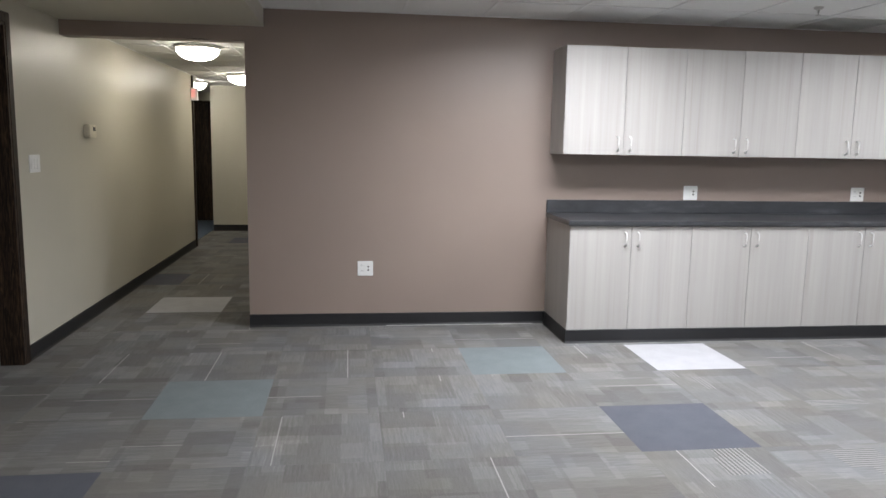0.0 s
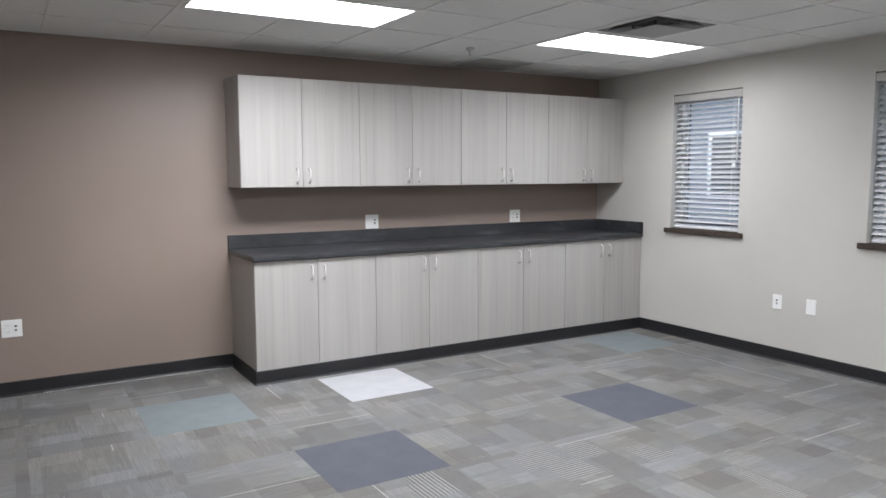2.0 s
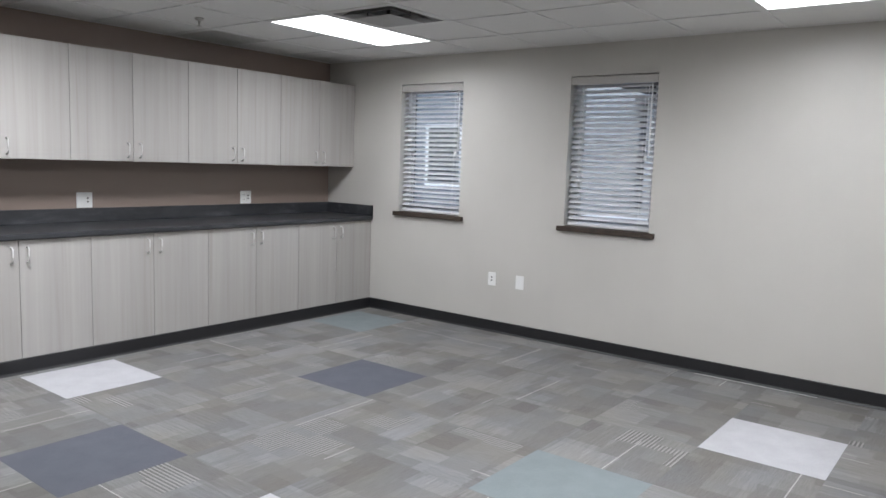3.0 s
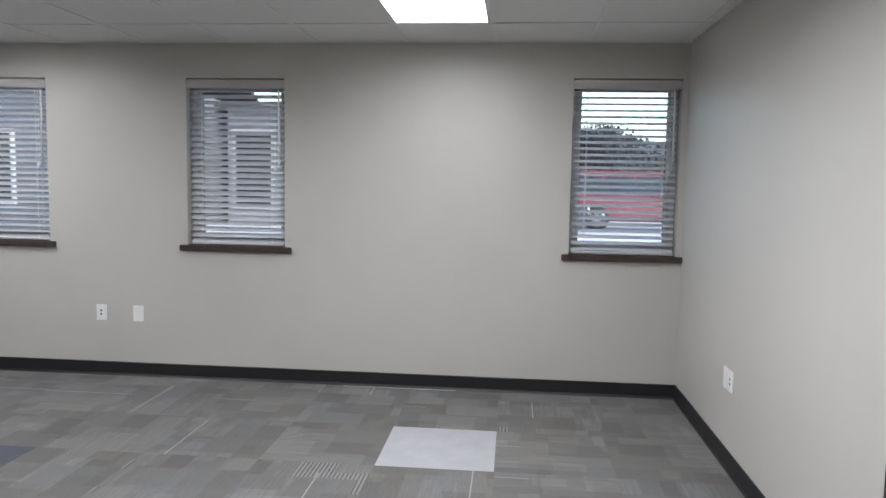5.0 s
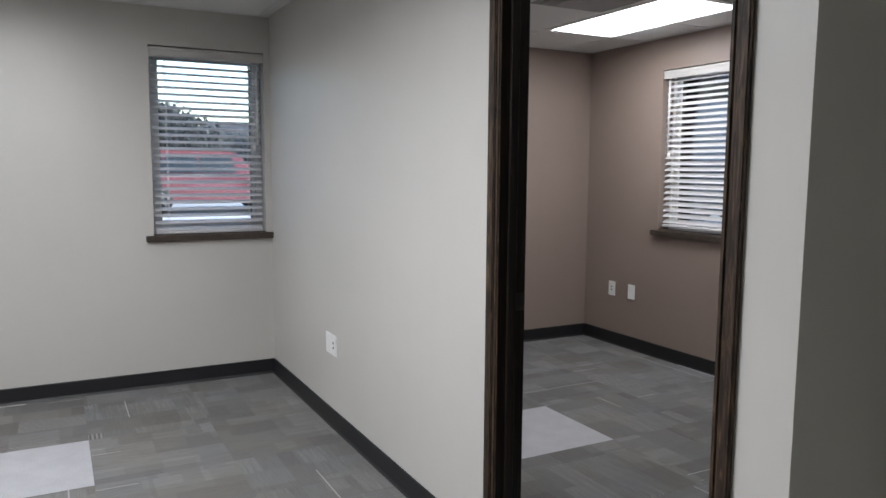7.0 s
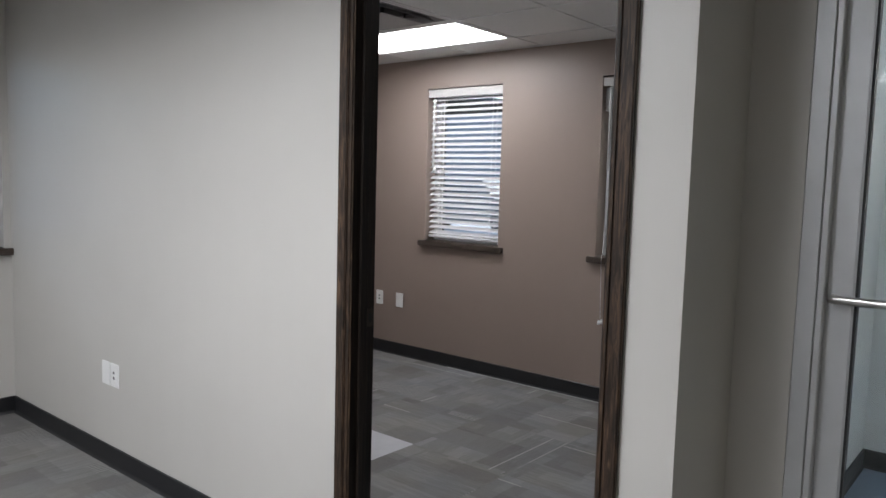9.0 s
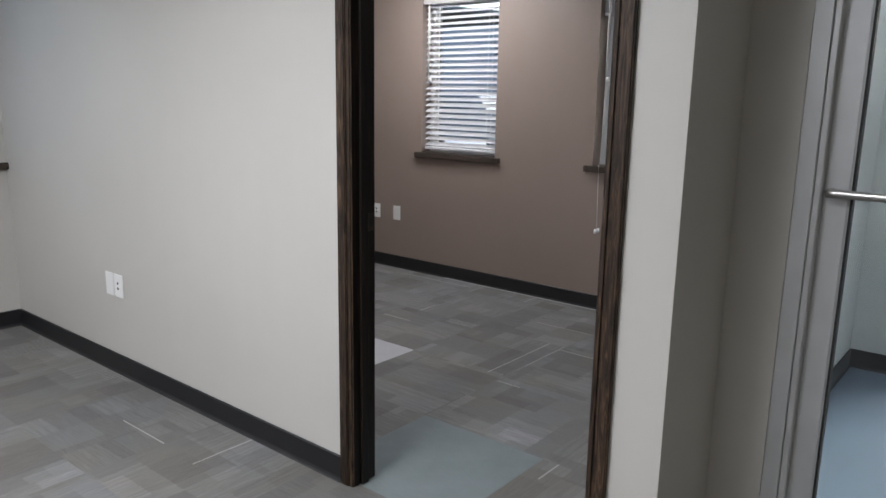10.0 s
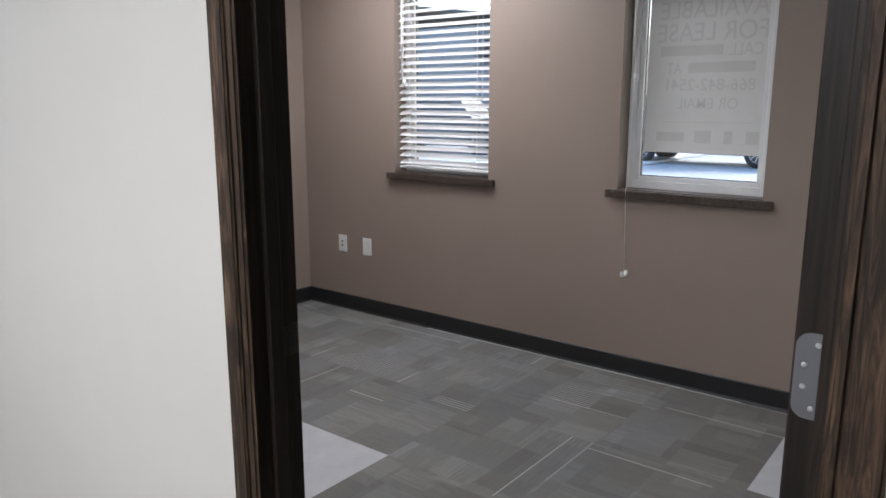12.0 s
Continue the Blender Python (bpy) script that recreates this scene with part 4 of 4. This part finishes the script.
# outputs weighted by hand to balance the walls' brightness: strongest towards the corridor
for c, glow, share in zip(LAMPS, (PANEL_DIM, PANEL_GLOW, PANEL_DIM, PANEL_GLOW), (0.8, 1.7, 0.65, 2.2)):
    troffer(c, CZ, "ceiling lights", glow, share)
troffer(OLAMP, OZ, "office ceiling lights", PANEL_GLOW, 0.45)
troffer(OLAMP2, OZ, "office ceiling lights", PANEL_DIM, 0.2)


def diffuser(cell, z, label):
    """A four-way supply diffuser: nested sloped rings and a solid centre under a dark duct."""
    x0, x1, y0, y1 = cell
    cx, cy, h = (x0 + x1) / 2, (y0 + y1) / 2, 0.29
    d = thing("ceiling_vent", (cx, cy, z), label, "vent", "supply vents")
    def ring(r0, z0, r1, z1, t=0.003):
        bm = bmesh.new()
        rows = [[bm.verts.new((sx * r, sy * r, zz)) for sx, sy in ((-1, -1), (1, -1), (1, 1), (-1, 1))] for r, zz in ((r0, z0), (r1, z1), (r1, z1 + t), (r0, z0 + t))]
        for a, b2 in zip(rows, rows[1:] + rows[:1]):
            for k in range(4):
                bm.faces.new((a[k], a[(k + 1) % 4], b2[(k + 1) % 4], b2[k]))
        bmesh.ops.recalc_face_normals(bm, faces=bm.faces[:])
        return bm
    part("frame", ring(h, -0.001, 0.262, 0.0015), STEEL_WHITE, d)
    part("louvre", ring(0.262, 0.0, 0.205, 0.05), VENTGREY, d)
    part("louvre", ring(0.215, -0.008, 0.175, 0.022), VENTGREY, d)
    part("centre_plate", box(-0.165, 0.165, -0.165, 0.165, -0.024, -0.02, 0.0018), VENTGREY, d)
    part("duct", box(-0.29, 0.29, -0.29, 0.29, 0.056, 0.07), VENTDARK, d)
    for s in (-1, 1):
        part("bracket", box(-0.004, 0.004, s * 0.19 - 0.004, s * 0.19 + 0.004, -0.008, 0.056), VENTDARK, d)
    part("hanger", box(-0.006, 0.006, -0.006, 0.006, -0.02, 0.056), VENTDARK, d)
    return d


for v in VENTS:
    diffuser(v, CZ, "grey four-way supply diffuser in the ceiling")
diffuser(OVENT, OZ, "grey four-way supply diffuser in the office ceiling")
rx0, rx1, ry0, ry1 = RETURN[0] + 0.012, RETURN[1] - 0.012, RETURN[2] + 0.012, YN - 0.014
rg = thing("return_grille", ((rx0 + rx1) / 2, (ry0 + ry1) / 2, CZ), "grey egg-crate return grille in the ceiling", "vent")
MR = rg.matrix_basis.inverted()
for b in ((rx0, rx1, ry0, ry0 + 0.02), (rx0, rx1, ry1 - 0.02, ry1), (rx0, rx0 + 0.02, ry0 + 0.02, ry1 - 0.02), (rx1 - 0.02, rx1, ry0 + 0.02, ry1 - 0.02)):
    part("frame", local(box(*b, CZ - 0.001, CZ + 0.012, 0.001), MR), STEEL_WHITE, rg)
n = 40
for k in range(1, n):
    x = rx0 + 0.02 + (rx1 - rx0 - 0.04) * k / n
    part("slat", local(box(x - 0.001, x + 0.001, ry0 + 0.02, ry1 - 0.02, CZ + 0.001, CZ + 0.013), MR), STEEL_WHITE, rg)
part("backing", local(box(rx0, rx1, ry0, ry1, CZ + 0.016, CZ + 0.026), MR), VENTDARK, rg)


def sprinkler(x, y, z):
    s = thing("sprinkler", (x, y, z), "small pendent fire sprinkler under the ceiling", "sprinkler", "sprinklers")
    part("escutcheon", lathe([(0.032, 0.006), (0.034, 0.0), (0.024, -0.01), (0.012, -0.014)], 20), NICKEL, s)
    part("body", lathe([(0.009, -0.012), (0.008, -0.03), (0.005, -0.034), (0.004, -0.048)], 12), NICKEL, s)
    part("deflector", lathe([(0.018, -0.048), (0.0185, -0.0505)], 16), NICKEL, s)
    return s


sprinkler(3.62, 5.27, CZ)
sprinkler(0.555, 5.24, CZ)


def dome(x, y, z):
    d = thing("dome_light", (x, y, z), "lit white glass dome lamp on the corridor ceiling", "ceiling light", "corridor dome lights")
    part("base", lathe([(0.2, 0.0), (0.205, -0.015), (0.19, -0.028)], 32), STEEL_WHITE, d)
    part("shade", lathe([(0.185, -0.02), (0.185, -0.045), (0.165, -0.08), (0.12, -0.11), (0.05, -0.127), (0.005, -0.13)], 32), DOME_GLOW, d)
    return d


dome(-0.88, 7.45, SOFF)
dome(-0.88, 10.3, SOFF)
# unseen dome on the soffit, added to brighten the floor below it
dome(-0.88, 1.75, SOFF)
dome(-1.76, 11.65, SOFF)
vest_lamp = thing("ceiling_light", (1.1, -1.6, 2.40), "lit fluorescent strip on the vestibule ceiling", "ceiling light")
part("body", box(-0.09, 0.09, -0.6, 0.6, -0.03, -0.001, 0.004), STEEL_WHITE, vest_lamp)
part("diffuser", box(-0.075, 0.075, -0.59, 0.59, -0.055, -0.0305, 0.008), STRIP_GLOW, vest_lamp)
ex = thing("exit_sign", (-1.505, 10.55, 2.07), "small lit red and white exit sign under the ceiling", "exit sign")
part("housing", box(-0.07, 0.02, -0.02, 0.02, -0.14, 0.02, 0.004), PLASTIC, ex)
part("lettering", box(-0.06, -0.012, -0.0225, -0.0202, -0.1, 0.0), EXITRED, ex, "glowing red lettering")
part("stem", box(-0.03, -0.015, -0.008, 0.008, 0.02, SOFF - 2.07), PLASTIC, ex)


# ---- outside ----
GZ = -0.15
GROUND = simple("slushy_pavement", (0.38, 0.385, 0.41), 0.75, spread=0.22, scale=0.35)
SNOW = simple("old_snow", (0.52, 0.53, 0.57), 0.8, spread=0.06, scale=2.0)
SIDING = simple("grey_siding", (0.105, 0.113, 0.13), 0.7, spread=0.06)
TRIM = simple("white_trim", (0.5, 0.5, 0.51), 0.5)
DARKPANE = simple("dark_window", (0.03, 0.035, 0.04), 0.15)
ROOFING = simple("dark_roofing", (0.06, 0.06, 0.065), 0.85, relief=0.4)
BARK = simple("bark", (0.06, 0.045, 0.035), 0.9, relief=0.5, fine=40)
NEEDLES = simple("spruce_needles", (0.07, 0.075, 0.074), 0.8, spread=0.4, scale=3.0)
TYRE = simple("tyre_rubber", (0.015, 0.015, 0.016), 0.7)
GREYCAR = simple("grey_lacquer", (0.08, 0.085, 0.095), 0.25)
structure("ground", box(-300, 300, -300, 300, -0.4, GZ), GROUND, "slushy pale pavement of the car park", "ground")
tagged(part("snow_bank", box(9, 24.5, -30, 60, GZ, GZ + 0.06, 0.03, segments=2), SNOW), "trodden old snow covering the lot", "snow", kind="stuff")
tagged(part("snow_bank", box(-40, 9, -26, -23, GZ, GZ + 0.2, 0.08, segments=2), SNOW), "low ridge of old snow along the street", "snow", kind="stuff")


def house(name, x0, x1, y0, y1, h, label, openings, pitch=2.2, siding=None):
    """Openings on the west face (y0, y1, z0, z1)."""
    hs = thing(name, ((x0 + x1) / 2, (y0 + y1) / 2, GZ), label, "building")
    m = hs.matrix_basis.inverted()
    rows = bmesh.new()
    z = GZ
    while z < h:
        box(x0 - 0.012, x1, y0, y1, z, min(z + 0.19, h), bm=rows)
        box(x0, x1, y0 + 0.01, y1 - 0.01, min(z + 0.19, h), min(z + 0.2, h + 0.01), bm=rows)
        z += 0.2
    part("wall", local(rows, m), siding or SIDING, hs)
    roof = bmesh.new()
    xm = (x0 + x1) / 2
    pts = [(x0 - 0.5, h), (xm, h + pitch), (x1 + 0.5, h), (x1 + 0.5, h + 0.15), (xm, h + pitch + 0.2), (x0 - 0.5, h + 0.15)]
    a = [roof.verts.new((x, y0 - 0.4, zz)) for x, zz in pts]
    c = [roof.verts.new((x, y1 + 0.4, zz)) for x, zz in pts]
    for k in range(6):
        roof.faces.new((a[k], a[(k + 1) % 6], c[(k + 1) % 6], c[k]))
    roof.faces.new(a[::-1])
    roof.faces.new(c)
    bmesh.ops.recalc_face_normals(roof, faces=roof.faces[:])
    part("roof", local(roof, m), ROOFING, hs)
    for oy0, oy1, oz0, oz1 in openings:
        w = part("window", local(box(x0 - 0.05, x0 - 0.011, oy0, oy1, oz0, oz1, 0.01), m), DARKPANE, hs)
        for b in ((oy0 - 0.12, oy0, oz0 - 0.12, oz1 + 0.12), (oy1, oy1 + 0.12, oz0 - 0.12, oz1 + 0.12), (oy0, oy1, oz0 - 0.12, oz0), (oy0, oy1, oz1, oz1 + 0.12)):
            part("frame", local(box(x0 - 0.07, x0 - 0.011, *b, 0.005), m), TRIM, w)
    return hs


SKIN_DARK = simple("blue_grey_trailer_skin", (0.16, 0.175, 0.21), 0.45, spread=0.08)
SKIN_PALE = simple("pale_blue_grey_siding", (0.34, 0.355, 0.39), 0.45, spread=0.08)
house("far_house", 62, 74, -26, -2, 3.0, "low grey building across the street", [(-22, -19, 0.8, 2.2), (-14, -12, 0.8, 2.2), (-9, -6, 0.8, 2.2)])
house("near_house", 20, 29, 11.6, 21, 4.2, "grey sided building with a white-trimmed window", [(15.05, 16.35, 0.75, 2.6)])
house("corner_house", 21, 44, -46, -31, 5.2, "wide blue-grey building at the street corner", [(-44, -41, 0.8, 2.2), (-38, -35, 0.8, 2.2), (-33.5, -32, 0.4, 2.3)], 1.6, SKIN_DARK)
house("street_house", -14, -2, -52, -40, 3.8, "grey building across the street", [])


def car(at, body_mat, label, size=1.0):
    """A boxy pickup or van: x along its length."""
    c = thing("parked_car", pose(*at) @ Matrix.Scale(size, 4), label, "car", "parked cars")
    bm = bmesh.new()
    prof = [(-2.3, 0.27), (-2.35, 0.85), (-2.25, 1.0), (-1.15, 1.08), (-0.75, 1.62), (-0.5, 1.7), (1.9, 1.72), (2.2, 1.6), (2.32, 1.0), (2.3, 0.3)]
    sides = []
    for y, inset in ((-0.88, 0), (0.88, 0)):
        sides.append([bm.verts.new((x, y * (0.86 if z > 1.2 else 1.0), z)) for x, z in prof])
    for k in range(len(prof)):
        bm.faces.new((sides[0][k], sides[0][(k + 1) % len(prof)], sides[1][(k + 1) % len(prof)], sides[1][k]))
    bm.faces.new(sides[0])
    bm.faces.new(sides[1][::-1])
    bmesh.ops.recalc_face_normals(bm, faces=bm.faces[:])
    bmesh.ops.bevel(bm, geom=bm.edges[:], offset=0.05, segments=2, affect="EDGES", clamp_overlap=True)
    part("body", bm, body_mat, c)
    for s in (-1, 1):
        for x0, x1 in ((-0.5, 0.35), (0.45, 1.25), (1.35, 1.95)):
            g = bmesh.new()
            vs = [g.verts.new((x, s * (0.89 if z < 1.2 else 0.792), z)) for x, z in ((x0 - 0.12, 1.12), (x1, 1.12), (x1, 1.55), (x0, 1.55))]
            g.faces.new(vs)
            g.faces.ensure_lookup_table()
            ext = bmesh.ops.extrude_face_region(g, geom=g.faces[:])
            bmesh.ops.translate(g, vec=(0, s * 0.02, 0), verts=[v for v in ext["geom"] if isinstance(v, bmesh.types.BMVert)])
            part("side_window", g, DARKPANE, c)
        for x in (-1.45, 1.45):
            w = lathe([(0.2, -0.11), (0.33, -0.1), (0.36, -0.06), (0.36, 0.06), (0.33, 0.1), (0.2, 0.11)], 28)
            w.transform(pose(x, s * 0.84, 0.36, 90))
            wheel = part("wheel", w, TYRE, c)
            rim = lathe([(0.05, 0.11), (0.06, 0.125), (0.04, 0.13)], 16)
            for k in range(10):
                sp = box(0.04, 0.22, -0.014, 0.014, 0.1, 0.122)
                sp.transform(pose(0, 0, 0, 0, 0, 36 * k))
                join(rim, sp)
            join(rim, lathe([(0.2, 0.1), (0.235, 0.118), (0.235, 0.1)], 28))
            rim.transform(pose(x, s * 0.84, 0.36, 90 if s < 0 else -90))
            part("rim", rim, NICKEL, wheel)
    for y in (-0.62, 0.62):
        part("headlight", box(-2.38, -2.3, y - 0.16, y + 0.16, 0.72, 0.9, 0.02), VINYL, c)
        part("taillight", box(2.28, 2.35, y - 0.1, y + 0.1, 0.8, 1.1, 0.02), RED, c)
    return c


car((27.5, -3.5, GZ, 0, 0, 90), RED, "tall red van parked across the lot", 1.22)
car((8.0, -18.2, GZ), GREYCAR, "dark grey car parked by the street")
car((1.9, -18.6, GZ), GREYCAR, "dark grey car parked by the street")
car((23.5, 1.2, GZ, 0, 0, 84), GREYCAR, "dark grey car parked across the lot")


car((15.5, -17.0, GZ, 0, 0, 12), GREYCAR, "dark grey car parked by the street")
car((21.0, -20.5, GZ, 0, 0, 8), RED, "red van parked by the street")


def box_trailer(x, y0, y1, skin, label):
    """A freight trailer: ribbed box on a chassis with tandem wheels and landing legs; long side faces -x."""
    t = thing("box_trailer", (x + 1.25, (y0 + y1) / 2, GZ), label, "trailer", "parked trailers")
    m = t.matrix_basis.inverted()
    shell = box(x, x + 2.5, y0, y1, 1.0, 3.68, 0.03)
    y = y0 + 0.3
    while y < y1 - 0.2:
        box(x - 0.02, x + 0.01, y, y + 0.06, 1.08, 3.6, bm=shell)
        y += 0.6
    part("box_body", local(shell, m), skin, t)
    part("side_rail", local(box(x - 0.03, x + 0.02, y0, y1, 0.96, 1.08, 0.005), m), NICKEL, t)
    part("chassis", local(box(x + 0.7, x + 1.8, y0 + 0.3, y1 - 0.3, 0.72, 1.0, 0.01), m), TYRE, t)
    for yy in (y0 + 1.2, y0 + 2.4):
        for xx in (x + 0.2, x + 2.3):
            w = lathe([(0.25, -0.14), (0.46, -0.13), (0.5, -0.08), (0.5, 0.08), (0.46, 0.13), (0.25, 0.14)], 24)
            w.transform(m @ pose(xx, yy, GZ + 0.5, 0, 90))
            part("wheel", w, TYRE, t)
    for xx in (x + 0.5, x + 2.0):
        part("landing_leg", local(box(xx - 0.06, xx + 0.06, y1 - 2.3, y1 - 2.18, GZ, 0.8, 0.01), m), TYRE, t)
    return t


house("flat_building", 26.2, 34, 1.9, 11.3, 3.85, "low pale blue-grey flat-roofed building beyond the snowy lot", [(9.72, 11.0, 0.5, 3.1)], 0.1, SKIN_PALE)
box_trailer(26.1, 22.1, 34.0, SKIN_DARK, "blue-grey freight trailer parked beyond the snowy lot")


def broad_tree(at, height, spread, label, seed):
    """A bushy tree: trunk, forking limbs and a ragged crown of small leaf tufts."""
    t = thing("bushy_tree", at, label, "tree", "bushy trees")
    rnd = random.Random(seed)
    part("trunk", tube([(0, 0, 0), (0.1, 0.05, height * 0.25), (0.05, 0.1, height * 0.5)], [0.3, 0.22, 0.14], 8), BARK, t)
    tips = []
    for k in range(11):
        a, r = rnd.uniform(0, 6.28), spread * rnd.uniform(0.3, 0.85)
        tip = Vector((math.cos(a) * r, math.sin(a) * r, height * rnd.uniform(0.5, 0.93)))
        part("limb", tube([(0.05, 0.05, height * 0.3), tuple(tip * 0.6 + Vector((0, 0, height * 0.14))), tuple(tip)], [0.12, 0.07, 0.02], 6), BARK, t)
        tips.append(tip)
    verts, faces = [], []
    for tip in tips:
        lump = spread * rnd.uniform(0.22, 0.4)
        for q in range(420):
            p = tip + Vector((rnd.gauss(0, 1), rnd.gauss(0, 1), rnd.gauss(0, 0.7))) * lump * 0.55
            d = Vector((rnd.uniform(-1, 1), rnd.uniform(-1, 1), rnd.uniform(-1, 1))).normalized() * 0.2
            e = d.cross(Vector((rnd.uniform(-1, 1), rnd.uniform(-1, 1), 0.3))).normalized() * 0.09
            i = len(verts)
            verts += [p - e, p + d, p + e]
            faces.append((i, i + 1, i + 2))
    me = bpy.data.meshes.new("crown")
    me.from_pydata(verts, [], faces)
    me.materials.append(NEEDLES)
    part("crown", me, NEEDLES, t)
    return t


def spruce(at, height, label, seed):
    t = thing("spruce_tree", at, label, "tree", "spruce trees")
    rnd = random.Random(seed)
    part("trunk", tube([(0, 0, 0), (0.03, 0, height * 0.5), (0, 0.02, height)], [0.18, 0.1, 0.015], 8), BARK, t)
    verts, faces = [], []
    z = height * 0.1
    while z < height:
        reach = (1 - z / height) * height * 0.24 + 0.1
        for k in range(9):
            a = rnd.uniform(0, 6.28)
            r = reach * rnd.uniform(0.6, 1.1)
            for j in range(10):
                f = (j + 1) / 10
                px, py, pz = math.cos(a) * r * f, math.sin(a) * r * f, z - 0.25 * r * f + rnd.uniform(-0.08, 0.08)
                for q in range(3):
                    w = 0.16 * (1.3 - f)
                    d = Vector((rnd.uniform(-1, 1), rnd.uniform(-1, 1), rnd.uniform(-0.5, 0.35))).normalized() * (w + 0.16)
                    e = Vector((-d.y, d.x, rnd.uniform(-0.1, 0.1))) * 0.3
                    p = Vector((px, py, pz))
                    i = len(verts)
                    verts += [p - e * 0.5, p + d, p + e * 0.5]
                    faces.append((i, i + 1, i + 2))
        z += height * 0.032
    me = bpy.data.meshes.new("crown")
    me.from_pydata(verts, [], faces)
    me.materials.append(NEEDLES)
    part("crown", me, NEEDLES, t)
    return t


broad_tree((38, -3.6, GZ), 4.5, 2.2, "dark bushy tree beyond the lot", 3)
broad_tree((44, -8.5, GZ), 3.1, 2.4, "dark bushy tree beyond the lot", 5)
broad_tree((44, -0.2, GZ), 3.8, 2.0, "dark bushy tree beyond the lot", 8)
broad_tree((19, -28, GZ), 5.2, 2.4, "dark bushy tree across the street", 21)
spruce((7.5, -34, GZ), 8.0, "dark spruce tree across the street", 11)
spruce((13, -36, GZ), 9.0, "dark spruce tree across the street", 12)

# ---- carpet tiles ----
def carpet_mesh(name, material):
    bm = box(-T / 2 + 0.0002, T / 2 - 0.0002, -T / 2 + 0.0002, T / 2 - 0.0002, -0.008, 0)
    top = [f for f in bm.faces if f.normal.z > 0.9]
    bmesh.ops.inset_region(bm, faces=top, thickness=0.004)
    for v in bm.verts:
        if v.co.z > -0.001 and max(abs(v.co.x), abs(v.co.y)) > T / 2 - 0.002:
            v.co.z = -0.0006
    return mesh_of(name, bm, material)


ACCENT = {(0, 0): "w", (-1, -4): "w", (3, -6): "w", (2, -10): "w", (-1, -12): "w", (-6, 3): "w",
          (-1, -2): "s", (2, -2): "s", (-6, -3): "s", (-7, 5): "s", (-6, 10): "s",
          (-2, 0): "t", (1, -5): "t", (4, 0): "t", (-5, -1): "t", (0, -9): "t"}
TM = {"w": carpet_mesh("carpet_tile_white", CARPET_WHITE), "s": carpet_mesh("carpet_tile_slate", CARPET_SLATE), "t": carpet_mesh("carpet_tile_teal", CARPET_TEAL), "p": carpet_mesh("carpet_tile", CARPET)}
NAMES = {"w": "white carpet tile", "s": "slate blue carpet tile", "t": "grey teal carpet tile"}
floor_ob, office_ob = bpy.data.objects["floor"], bpy.data.objects["floor_office"]
spin = random.Random(7)
for i in range(-9, 6):
    for j in range(-13, 14):
        x, y = GX + T * (i + 0.5), GY + T * (j + 0.5)
        office = y < -0.05 and x > 1.7
        if y < -0.5 and not office:
            continue
        if not office and y < -0.36:
            continue
        if y > 6.45 and x > -0.1 or x < -2.2 and y < 12.2 and not (4.2 < y < 5.4) or x < -1.9 and y > 12.2 and x < -2.9:
            continue
        k = ACCENT.get((i, j), "p")
        ob = part("carpet_tile", TM[k], None, office_ob if office else floor_ob, NAMES.get(k, ""))
        ob.matrix_basis = pose(x, y, 0, 0, 0, 90 * spin.randrange(4) if k == "p" else 90 * ((i + j) % 2))
